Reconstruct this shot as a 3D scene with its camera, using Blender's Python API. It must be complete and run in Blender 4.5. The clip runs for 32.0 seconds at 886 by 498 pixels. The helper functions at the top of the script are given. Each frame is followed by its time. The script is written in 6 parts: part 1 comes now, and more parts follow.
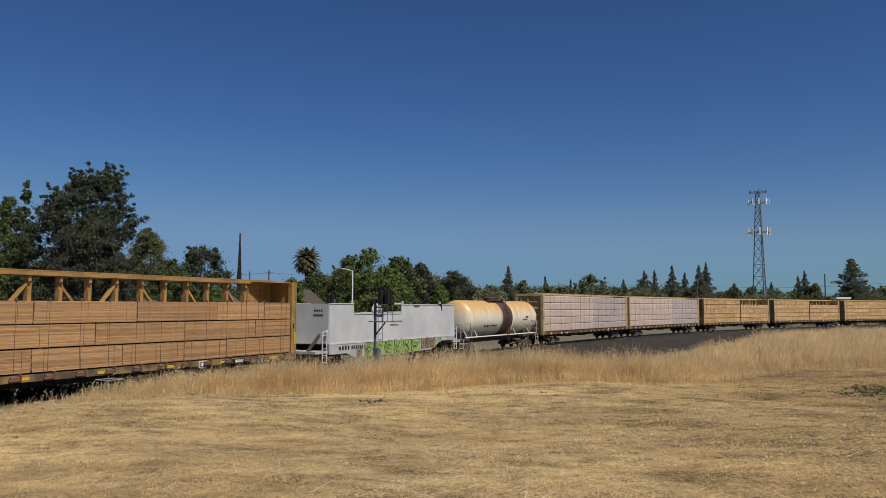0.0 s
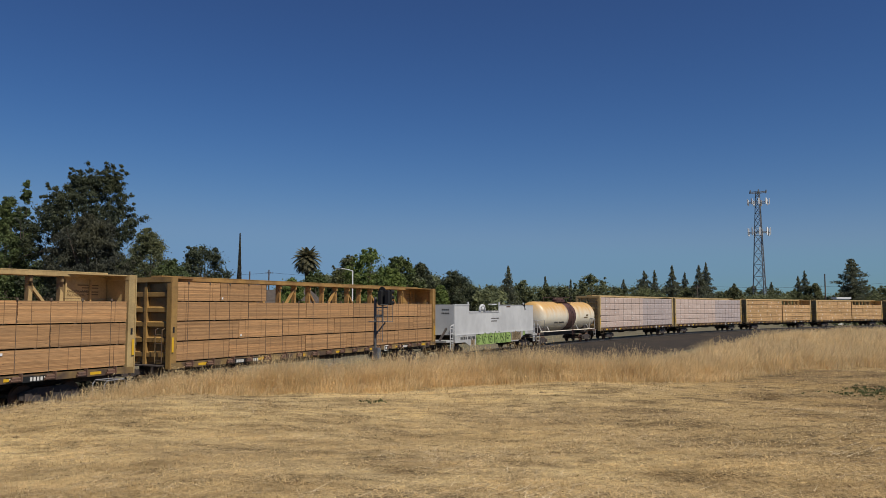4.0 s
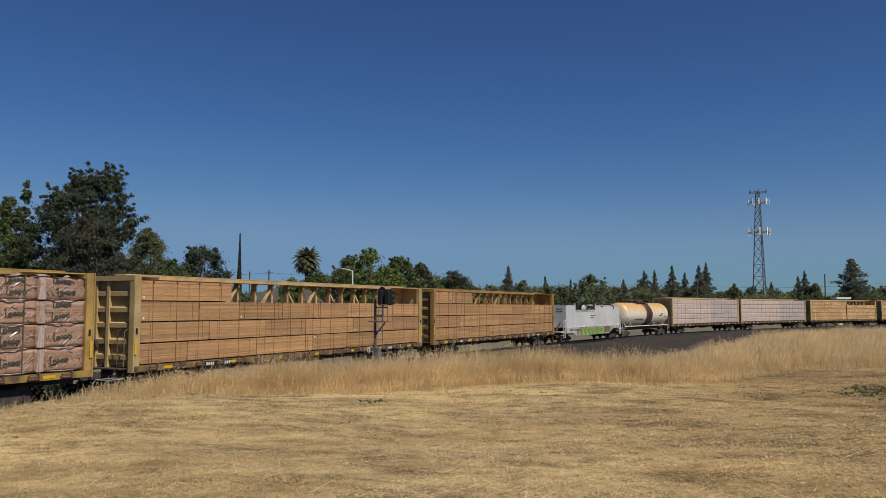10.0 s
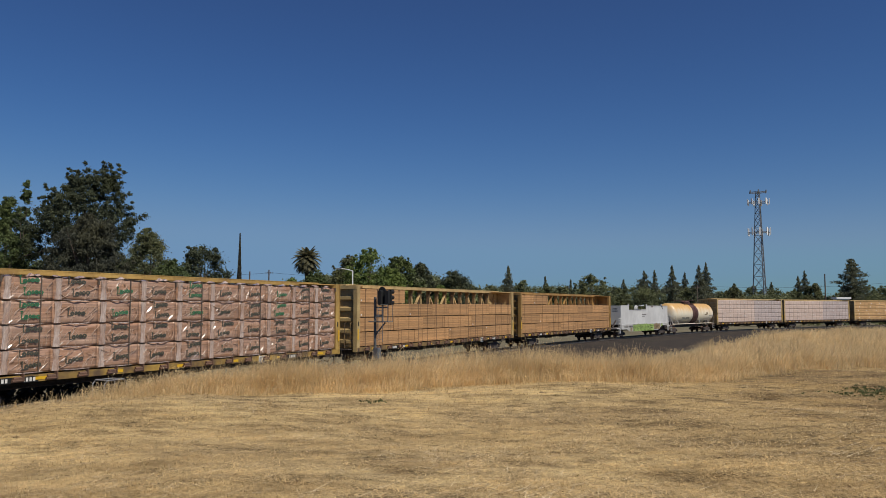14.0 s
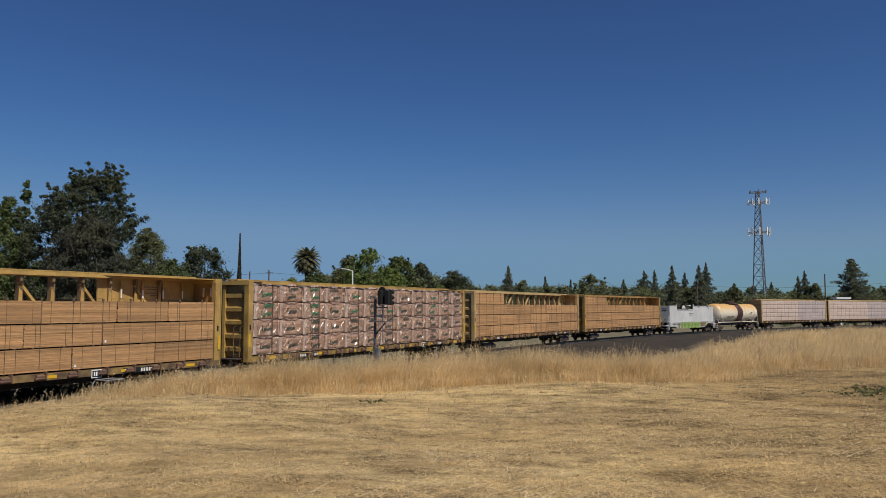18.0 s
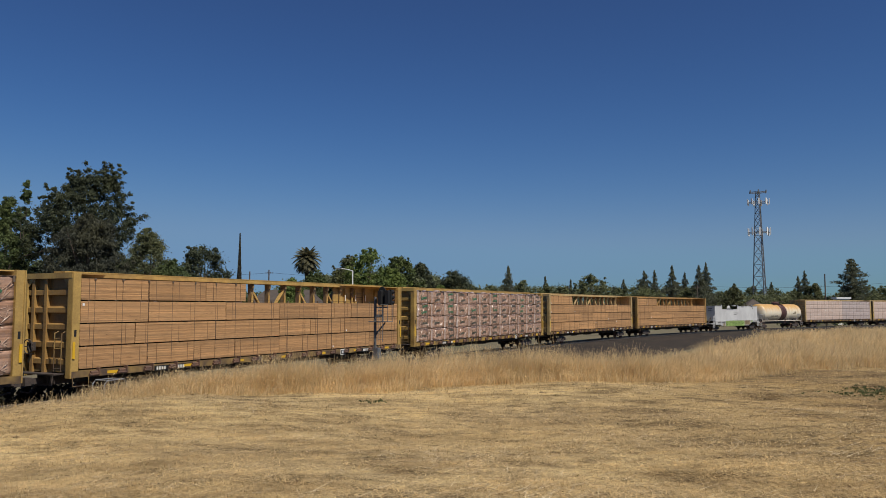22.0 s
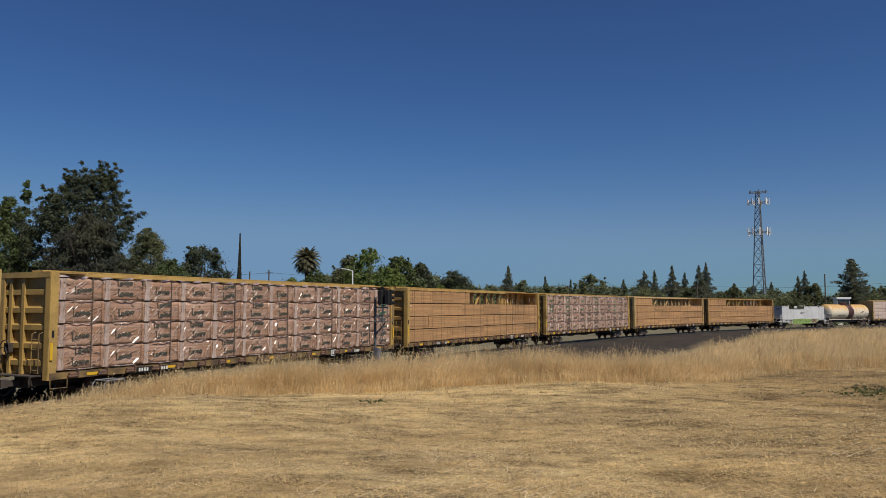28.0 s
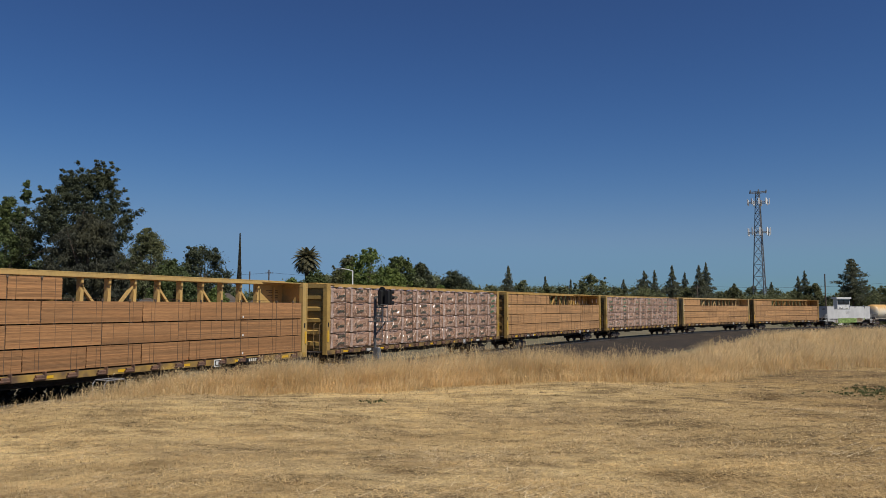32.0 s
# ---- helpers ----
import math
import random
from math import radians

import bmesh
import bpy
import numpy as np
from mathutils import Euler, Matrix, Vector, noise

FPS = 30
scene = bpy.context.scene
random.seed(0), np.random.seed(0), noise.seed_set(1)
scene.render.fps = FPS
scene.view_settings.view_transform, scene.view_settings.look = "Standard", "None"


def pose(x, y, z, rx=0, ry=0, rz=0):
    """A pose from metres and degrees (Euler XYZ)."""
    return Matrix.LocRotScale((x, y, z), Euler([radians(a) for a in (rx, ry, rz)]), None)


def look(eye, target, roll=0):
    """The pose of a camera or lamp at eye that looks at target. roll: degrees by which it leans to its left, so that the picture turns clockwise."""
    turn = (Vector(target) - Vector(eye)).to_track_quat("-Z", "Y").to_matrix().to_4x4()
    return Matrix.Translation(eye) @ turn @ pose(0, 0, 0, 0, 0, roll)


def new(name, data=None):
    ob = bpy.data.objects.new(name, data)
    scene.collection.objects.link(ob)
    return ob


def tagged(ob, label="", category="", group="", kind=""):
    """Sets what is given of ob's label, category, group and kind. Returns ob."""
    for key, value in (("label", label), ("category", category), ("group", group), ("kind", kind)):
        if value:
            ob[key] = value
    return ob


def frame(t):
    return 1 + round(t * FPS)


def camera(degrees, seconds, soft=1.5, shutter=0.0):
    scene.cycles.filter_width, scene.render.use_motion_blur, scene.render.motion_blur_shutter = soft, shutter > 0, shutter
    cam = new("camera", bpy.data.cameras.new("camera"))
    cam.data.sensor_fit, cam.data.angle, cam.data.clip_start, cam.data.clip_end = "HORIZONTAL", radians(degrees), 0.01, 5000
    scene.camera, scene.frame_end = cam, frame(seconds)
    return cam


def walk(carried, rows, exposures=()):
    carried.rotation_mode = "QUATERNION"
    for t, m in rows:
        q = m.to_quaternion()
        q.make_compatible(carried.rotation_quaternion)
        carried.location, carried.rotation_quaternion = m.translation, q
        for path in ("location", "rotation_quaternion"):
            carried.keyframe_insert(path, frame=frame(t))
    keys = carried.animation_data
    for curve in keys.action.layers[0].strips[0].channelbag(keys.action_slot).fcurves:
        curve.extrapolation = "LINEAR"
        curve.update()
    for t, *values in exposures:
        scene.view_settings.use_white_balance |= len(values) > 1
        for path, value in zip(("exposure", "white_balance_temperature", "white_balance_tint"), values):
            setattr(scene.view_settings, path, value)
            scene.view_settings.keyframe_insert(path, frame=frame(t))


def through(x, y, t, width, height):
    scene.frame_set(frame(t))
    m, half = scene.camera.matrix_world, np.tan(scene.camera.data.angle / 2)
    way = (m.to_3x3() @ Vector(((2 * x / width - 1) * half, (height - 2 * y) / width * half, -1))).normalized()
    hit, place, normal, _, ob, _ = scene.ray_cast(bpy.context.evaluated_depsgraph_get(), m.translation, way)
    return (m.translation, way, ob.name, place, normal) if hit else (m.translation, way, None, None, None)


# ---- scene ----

# ---------------------------------------------------------------- camera
EYE = 3.465                                   # metres above the rail heads, which lie at z = 0
cam = camera(60.04, 32.0, soft=0.65)
walk(cam, [(0.0, pose(0, 0, EYE, 94.35, 0, 0)), (32.0, pose(0, 0, EYE, 94.35, 0, 0))], exposures=[(0.0, 0.0), (32.0, 0.0)])

# ---------------------------------------------------------------- light
SUN_TO = Vector((0.395, -0.44, 0.81)).normalized()
SUN_EL = math.asin(SUN_TO.z)
SUN_AZ = math.atan2(SUN_TO.x, SUN_TO.y)
world = bpy.data.worlds.new("world")
scene.world = world
world.use_nodes = True
wn, wl = world.node_tree.nodes, world.node_tree.links
sky = wn.new("ShaderNodeTexSky")
sky.sky_type, sky.sun_disc = "NISHITA", False
sky.sun_elevation, sky.sun_rotation = SUN_EL, SUN_AZ
sky.air_density, sky.dust_density, sky.ozone_density, sky.altitude = 1.0, 0.05, 6.5, 0
tone = wn.new("ShaderNodeHueSaturation")
tone.inputs["Hue"].default_value, tone.inputs["Saturation"].default_value = 0.4995, 1.25
wl.new(sky.outputs[0], tone.inputs["Color"])
split, join = wn.new("ShaderNodeSeparateColor"), wn.new("ShaderNodeCombineColor")
wl.new(tone.outputs[0], split.inputs[0])
# clear dry air: deep blue above, pale blue low down
for i, (low_in, high_in, low_out, high_out) in enumerate(((-0.03, 0.135, 0.0051, 0.153), (-0.05, 0.27, -0.0080, 0.2740), (0.02, 0.38, 0.0675, 0.446))):
    fit = wn.new("ShaderNodeMapRange")
    fit.interpolation_type = "SMOOTHSTEP"
    fit.inputs["From Min"].default_value, fit.inputs["From Max"].default_value = low_in / 0.0452, high_in / 0.0452
    fit.inputs["To Min"].default_value, fit.inputs["To Max"].default_value = low_out / 0.0565, high_out / 0.0565
    wl.new(split.outputs[i], fit.inputs[0])
    wl.new(fit.outputs[0], join.inputs[i])
wl.new(join.outputs[0], wn["Background"].inputs[0])
wn["Background"].inputs[1].default_value = 0.0585
sun = new("sun", bpy.data.lights.new("sun", "SUN"))
sun.data.energy, sun.data.angle, sun.data.color = 4.8, radians(0.55), (1.0, 0.945, 0.86)
sun.matrix_basis = look(SUN_TO * 50, (0, 0, 0))


# ---------------------------------------------------------------- materials
def material(name, colour, rough=0.7, metal=0.0, vary=0.25, scale=3.0, bump=0.15, fine=40.0, stretch=(1, 1, 1), second=None,
             amount=0.5, island=0.0, spread=0.0, coat=0.0, spec=0.5):
    """Colour with grain at two scales, a second colour in patches, and fine relief."""
    m = bpy.data.materials.new(name)
    m.use_nodes = True
    n, l = m.node_tree.nodes, m.node_tree.links
    p = n["Principled BSDF"]
    p.inputs["Roughness"].default_value, p.inputs["Metallic"].default_value = rough, metal
    p.inputs["Specular IOR Level"].default_value = spec
    if coat:
        p.inputs["Coat Weight"].default_value, p.inputs["Coat Roughness"].default_value = coat, 0.12
    tc, mp = n.new("ShaderNodeTexCoord"), n.new("ShaderNodeMapping")
    info = n.new("ShaderNodeObjectInfo")
    mp.inputs["Scale"].default_value = stretch
    l.new(tc.outputs["Object"], mp.inputs[0])
    add = n.new("ShaderNodeVectorMath")
    add.operation = "MULTIPLY_ADD"
    add.inputs[1].default_value, add.inputs[2].default_value = (37.0, 53.0, 71.0), (0, 0, 0)
    l.new(info.outputs["Random"], add.inputs[0])
    l.new(add.outputs[0], mp.inputs["Location"])

    def noise_node(s, detail=6, r=0.6):
        t = n.new("ShaderNodeTexNoise")
        t.inputs["Scale"].default_value, t.inputs["Detail"].default_value, t.inputs["Roughness"].default_value = s, detail, r
        l.new(mp.outputs[0], t.inputs[0])
        return t

    big, small = noise_node(scale), noise_node(fine, 4)
    second = second or tuple(c * (1 - vary) for c in colour)
    ramp = n.new("ShaderNodeValToRGB")
    lo = 0.5 + 0.22 * (0.5 - amount) * 2
    ramp.color_ramp.elements[0].position, ramp.color_ramp.elements[1].position = max(lo - 0.12, 0), min(lo + 0.12, 1)
    ramp.color_ramp.elements[0].color, ramp.color_ramp.elements[1].color = (*colour, 1), (*second, 1)
    l.new(big.outputs[0], ramp.inputs[0])
    hsv = n.new("ShaderNodeHueSaturation")
    value = n.new("ShaderNodeMapRange")
    value.inputs["From Min"].default_value, value.inputs["From Max"].default_value = 0.25, 0.75
    value.inputs["To Min"].default_value, value.inputs["To Max"].default_value = 1 - vary, 1 + vary
    l.new(small.outputs[0], value.inputs[0])
    last = value.outputs[0]
    for source, width in (("Random", spread), ("island", island)):
        if width:
            r = n.new("ShaderNodeMapRange")
            r.inputs["To Min"].default_value, r.inputs["To Max"].default_value = 1 - width, 1 + width
            if source == "island":
                l.new(n.new("ShaderNodeNewGeometry").outputs["Random Per Island"], r.inputs[0])
            else:
                l.new(info.outputs["Random"], r.inputs[0])
            mul = n.new("ShaderNodeMath")
            mul.operation = "MULTIPLY"
            l.new(last, mul.inputs[0])
            l.new(r.outputs[0], mul.inputs[1])
            last = mul.outputs[0]
    l.new(ramp.outputs[0], hsv.inputs["Color"])
    l.new(last, hsv.inputs["Value"])
    l.new(hsv.outputs[0], p.inputs["Base Color"])
    if bump:
        b = n.new("ShaderNodeBump")
        b.inputs["Strength"].default_value, b.inputs["Distance"].default_value = bump, 0.05
        l.new(small.outputs[0], b.inputs["Height"])
        l.new(b.outputs[0], p.inputs["Normal"])
    return m


def leaf_material(name, colour, island=0.38, through=0.33):
    m = material(name, colour, rough=0.65, vary=0.3, scale=0.4, fine=2.0, bump=0, island=island, spec=0.2,
                 second=tuple(c * f for c, f in zip(colour, (1.25, 1.15, 0.9))))
    n, l = m.node_tree.nodes, m.node_tree.links
    p, out = n["Principled BSDF"], n["Material Output"]
    tr, mix = n.new("ShaderNodeBsdfTranslucent"), n.new("ShaderNodeMixShader")
    mix.inputs[0].default_value = through
    l.new(p.inputs["Base Color"].links[0].from_socket, tr.inputs[0])
    l.new(p.outputs[0], mix.inputs[1])
    l.new(tr.outputs[0], mix.inputs[2])
    l.new(mix.outputs[0], out.inputs[0])
    return m


YELLOW = material("car_yellow_paint", (0.41, 0.262, 0.075), 0.55, vary=0.16, scale=1.2, second=(0.28, 0.175, 0.055), amount=0.42, fine=14, bump=0.05, spread=0.06)
OCHRE = material("brownish_ochre_car_paint", (0.33, 0.195, 0.058), 0.55, vary=0.16, scale=1.2, second=(0.22, 0.125, 0.042), amount=0.45, fine=14, bump=0.05, spread=0.06)
PALE = material("sun_bleached_yellow_paint", (0.47, 0.315, 0.105), 0.55, vary=0.12, scale=1.1, second=(0.38, 0.26, 0.10), amount=0.42, fine=14, bump=0.05, spread=0.05)
TAN = material("faded_tan_car_paint", (0.45, 0.32, 0.14), 0.6, vary=0.15, scale=1.2, second=(0.33, 0.23, 0.10), amount=0.45, fine=14, bump=0.05, spread=0.06)
DULL = material("grimy_brown_yellow_paint", (0.22, 0.145, 0.06), 0.65, vary=0.2, scale=1.2, second=(0.12, 0.08, 0.04), amount=0.5, fine=14, bump=0.05, spread=0.08)
YELLOW_NEW = material("bright_yellow_paint", (0.44, 0.285, 0.08), 0.5, vary=0.12, scale=1.0, second=(0.27, 0.165, 0.05), fine=14, bump=0.05)
SILL = material("sill_paint", (0.29, 0.185, 0.06), 0.6, vary=0.3, scale=1.5, second=(0.085, 0.055, 0.035), amount=0.55, fine=12, bump=0.08, spread=0.12)
SILL_NEW = material("bright_sill_paint", (0.40, 0.25, 0.055), 0.6, vary=0.25, scale=1.5, second=(0.12, 0.075, 0.04), amount=0.5, fine=12, bump=0.08, spread=0.1)
MARK_YELLOW = material("reflector_yellow", (0.66, 0.385, 0.02), 0.4, vary=0.08, bump=0)
LUMBER = material("sawn_lumber", (0.42, 0.228, 0.094), 0.75, vary=0.28, scale=1.6, second=(0.355, 0.20, 0.088), amount=0.45, fine=16, bump=0.1,
                  stretch=(0.18, 1, 3.0), spread=0.13)
RED_BOARDS = material("reddish_sawn_lumber", (0.355, 0.175, 0.068), 0.75, vary=0.28, scale=1.6, second=(0.28, 0.145, 0.06), amount=0.45, fine=16, bump=0.1,
                      stretch=(0.18, 1, 3.0), spread=0.13)
PINE_BOARDS = material("pale_yellow_lumber", (0.53, 0.32, 0.145), 0.75, vary=0.2, scale=1.6, second=(0.44, 0.27, 0.11), amount=0.45, fine=16, bump=0.1,
                       stretch=(0.18, 1, 3.0), spread=0.08)


def course_tint(m, height):
    """Each course of boards takes its own tint, by its height in the bundle."""
    n, l = m.node_tree.nodes, m.node_tree.links
    p = n["Principled BSDF"]
    tc, sep, info = n.new("ShaderNodeTexCoord"), n.new("ShaderNodeSeparateXYZ"), n.new("ShaderNodeObjectInfo")
    div, flo, com, wh, rng_, mul = (n.new("ShaderNode" + k) for k in ("Math", "Math", "CombineXYZ", "TexWhiteNoise", "MapRange", "HueSaturation"))
    div.operation, flo.operation = "DIVIDE", "FLOOR"
    div.inputs[1].default_value = height
    wh.noise_dimensions = "2D"
    rng_.inputs["To Min"].default_value, rng_.inputs["To Max"].default_value = 0.75, 1.24
    l.new(tc.outputs["Object"], sep.inputs[0])
    l.new(sep.outputs[2], div.inputs[0])
    l.new(div.outputs[0], flo.inputs[0])
    l.new(flo.outputs[0], com.inputs[0])
    l.new(info.outputs["Random"], com.inputs[1])
    l.new(com.outputs[0], wh.inputs[0])
    l.new(wh.outputs[0], rng_.inputs[0])
    old = p.inputs["Base Color"].links[0].from_socket
    l.new(old, mul.inputs["Color"])
    l.new(rng_.outputs[0], mul.inputs["Value"])
    # knots and split ends
    mp, vo, th, mix, sh = (n.new("ShaderNode" + k) for k in ("Mapping", "TexVoronoi", "MapRange", "Mix", "VectorMath"))
    mp.inputs["Scale"].default_value = (1.3, 0.0, 6.0)
    sh.operation = "SCALE"
    sh.inputs[0].default_value = (19, 0, 31)
    l.new(info.outputs["Random"], sh.inputs["Scale"])
    l.new(sh.outputs[0], mp.inputs["Location"])
    l.new(tc.outputs["Object"], mp.inputs[0])
    l.new(mp.outputs[0], vo.inputs["Vector"])
    vo.inputs["Scale"].default_value = 1.4
    th.inputs["From Min"].default_value, th.inputs["From Max"].default_value = 0.06, 0.10
    th.inputs["To Min"].default_value, th.inputs["To Max"].default_value = 0.75, 0.0
    l.new(vo.outputs["Distance"], th.inputs[0])
    mix.data_type = "RGBA"
    mix.inputs[7].default_value = (0.10, 0.045, 0.02, 1)
    l.new(th.outputs[0], mix.inputs[0])
    l.new(mul.outputs[0], mix.inputs[6])
    l.new(mix.outputs[2], p.inputs["Base Color"])
    return m


course_tint(LUMBER, 0.78 / 19)
course_tint(RED_BOARDS, 0.78 / 19)
course_tint(PINE_BOARDS, 0.78 / 19)
STICKER = material("stacking_sticks", (0.10, 0.06, 0.035), 0.8)
STRAP = material("dark_webbing", (0.12, 0.085, 0.058), 0.7, vary=0.2)
STEEL_BAND = material("brown_steel_band", (0.20, 0.12, 0.065), 0.6, vary=0.2)
RUST = material("rusty_steel", (0.085, 0.05, 0.035), 0.8, vary=0.35, scale=4, second=(0.14, 0.07, 0.04), fine=30)
DARK = material("dirty_running_gear", (0.035, 0.03, 0.027), 0.75, vary=0.35, scale=4, second=(0.07, 0.05, 0.04), fine=30)
STEEL = material("worn_rail_steel", (0.24, 0.21, 0.19), 0.35, 0.8, vary=0.2)
WHITE = material("white_paint", (0.75, 0.74, 0.71), 0.5, vary=0.08, bump=0.03)
BLACK = material("black_paint", (0.018, 0.018, 0.018), 0.65, vary=0.2, bump=0.03, spec=0.25)
MARKING = material("marking_paint", (0.68, 0.65, 0.58), 0.6, vary=0.15, bump=0)
FAINT = material("faded_lettering", (0.16, 0.11, 0.05), 0.6, vary=0.2, bump=0)
GREY_CAR = material("grey_hopper_paint", (0.45, 0.445, 0.43), 0.55, vary=0.05, scale=0.55, second=(0.54, 0.535, 0.515), amount=0.5, fine=2.5, bump=0.03, stretch=(1.0, 1, 0.8))
GREY_SKIRT = material("grey_skirt_paint", (0.43, 0.43, 0.415), 0.6, vary=0.12, scale=1.5, second=(0.31, 0.29, 0.26), fine=8, bump=0.05)
GREEN_SPRAY = material("green_spray_paint", (0.21, 0.33, 0.075), 0.5, vary=0.2, scale=2.5, second=(0.32, 0.42, 0.13), fine=8, bump=0)
TAN_SPRAY = material("tan_spray_paint", (0.30, 0.22, 0.12), 0.5, vary=0.15, scale=2.5, fine=8, bump=0)
TANK = material("cream_tank_paint", (0.66, 0.60, 0.47), 0.42, vary=0.06, scale=0.8, second=(0.70, 0.62, 0.46), fine=7, bump=0.02)


def stained(m, zc):
    """Ochre product stains that ran down from the top of the barrel."""
    n, l = m.node_tree.nodes, m.node_tree.links
    p = n["Principled BSDF"]
    tc, sep, t, mp = (n.new("ShaderNode" + k) for k in ("TexCoord", "SeparateXYZ", "TexNoise", "Mapping"))
    mp.inputs["Scale"].default_value = (1.4, 1, 0.25)
    t.inputs["Scale"].default_value, t.inputs["Detail"].default_value = 1.6, 5
    l.new(tc.outputs["Object"], sep.inputs[0])
    l.new(tc.outputs["Object"], mp.inputs[0])
    l.new(mp.outputs[0], t.inputs[0])
    run = n.new("ShaderNodeMath")
    run.operation = "MULTIPLY_ADD"
    run.inputs[1].default_value = 1.5
    l.new(t.outputs[0], run.inputs[0])
    l.new(sep.outputs[2], run.inputs[2])
    r, mix = n.new("ShaderNodeMapRange"), n.new("ShaderNodeMix")
    r.inputs["From Min"].default_value, r.inputs["From Max"].default_value = zc + 0.65, zc + 1.75
    l.new(run.outputs[0], r.inputs[0])
    mix.data_type = "RGBA"
    mix.inputs[7].default_value = (0.56, 0.33, 0.11, 1)
    old = p.inputs["Base Color"].links[0].from_socket
    l.new(old, mix.inputs[6])
    l.new(r.outputs[0], mix.inputs[0])
    l.new(mix.outputs[2], p.inputs["Base Color"])
    return m


TANK_STAIN = stained(TANK, 2.61)
BAND = material("oxide_band_paint", (0.060, 0.026, 0.022), 0.6, vary=0.25, scale=1.5, second=(0.09, 0.04, 0.03), fine=9)
WRAP_WHITE = material("white_lumber_wrap", (0.465, 0.345, 0.28), 0.55, vary=0.10, scale=1.1, second=(0.50, 0.39, 0.325), fine=6, bump=0.12, spread=0.05)
WRAP_BLUE = material("bluish_lumber_wrap", (0.375, 0.295, 0.262), 0.55, vary=0.10, scale=1.1, second=(0.40, 0.335, 0.31), fine=6, bump=0.12, spread=0.05)
BALLAST = material("ballast_stone", (0.050, 0.040, 0.031), 0.95, vary=0.5, scale=0.7, second=(0.030, 0.025, 0.021), fine=9, bump=1.0, spec=0.15)
TIE = material("tarred_timber", (0.07, 0.055, 0.045), 0.85, vary=0.3)
BARK = material("tree_bark", (0.10, 0.075, 0.055), 0.9, vary=0.35, scale=3, fine=18, bump=0.4)
CONCRETE = material("pale_concrete", (0.42, 0.40, 0.37), 0.8, vary=0.12, scale=2)
ALU = material("galvanised_steel", (0.22, 0.225, 0.23), 0.45, 0.6, vary=0.15)
ROOF = material("brown_roof_shingles", (0.085, 0.068, 0.056), 0.9, vary=0.3, fine=6)
STUCCO = material("tan_stucco", (0.34, 0.26, 0.19), 0.85, vary=0.1, fine=12)
GLASS = material("dark_window_glass", (0.03, 0.035, 0.04), 0.08, vary=0.05, bump=0)


def plastic_film():
    """Clear shrink film over sawn timber: a wrinkled glossy skin that shows the wood through it."""
    m = material("clear_film_over_timber", (0.325, 0.175, 0.098), 0.5, vary=0.16, scale=1.1, second=(0.385, 0.245, 0.168), amount=0.45, fine=12, bump=0,
                 stretch=(0.6, 1, 2.2), spread=0.08)
    course_tint(m, 0.045)
    n, l = m.node_tree.nodes, m.node_tree.links
    p = n["Principled BSDF"]
    tc, mp = n.new("ShaderNodeTexCoord"), n.new("ShaderNodeMapping")
    info, off = n.new("ShaderNodeObjectInfo"), n.new("ShaderNodeVectorMath")
    off.operation = "SCALE"
    off.inputs[0].default_value = (41, 17, 29)
    l.new(info.outputs["Random"], off.inputs["Scale"])
    l.new(off.outputs[0], mp.inputs["Location"])
    mp.inputs["Rotation"].default_value = (0, radians(32), 0)
    mp.inputs["Scale"].default_value = (3.4, 1.0, 1.1)
    l.new(tc.outputs["Object"], mp.inputs[0])
    t = n.new("ShaderNodeTexNoise")
    t.inputs["Scale"].default_value, t.inputs["Detail"].default_value, t.inputs["Distortion"].default_value = 2.2, 5, 0.8
    l.new(mp.outputs[0], t.inputs[0])
    b = n.new("ShaderNodeBump")
    b.inputs["Strength"].default_value, b.inputs["Distance"].default_value = 1.0, 0.12
    l.new(t.outputs[0], b.inputs["Height"])
    p.inputs["Coat Weight"].default_value, p.inputs["Coat Roughness"].default_value = 1.0, 0.10
    l.new(b.outputs[0], p.inputs["Coat Normal"])
    return m


FILM = plastic_film()
FOLD = material("bunched_pale_film", (0.36, 0.235, 0.17), 0.26, vary=0.2, scale=3, second=(0.47, 0.37, 0.31), fine=16, bump=0.8, stretch=(1, 1, 0.35), coat=1.0)
CREASE = material("glossy_film_crease", (0.41, 0.27, 0.185), 0.28, vary=0.15, fine=14, bump=0, coat=0.5, spec=0.6)
GATHER = material("gathered_film_edge", (0.25, 0.175, 0.13), 0.22, vary=0.3, scale=8, second=(0.47, 0.38, 0.33), fine=20, bump=0.6, coat=1.0)
PRINT_DARK = material("dark_printed_mark", (0.075, 0.075, 0.055), 0.3, vary=0.2, bump=0)
PRINT_GREEN = material("green_printed_mark", (0.045, 0.16, 0.075), 0.3, vary=0.2, bump=0)
STRAW = material("dry_straw", (0.68, 0.505, 0.255), 0.7, vary=0.3, scale=1.7, stretch=(0.55, 1.4, 1), second=(0.42, 0.295, 0.14), amount=0.42, fine=7, bump=0, island=0.30, spec=0.25)
TALL_DRY = material("tall_dry_oats", (0.79, 0.615, 0.34), 0.7, vary=0.15, scale=0.5, second=(0.66, 0.51, 0.28), amount=0.45, fine=3, bump=0, island=0.13, spec=0.3)


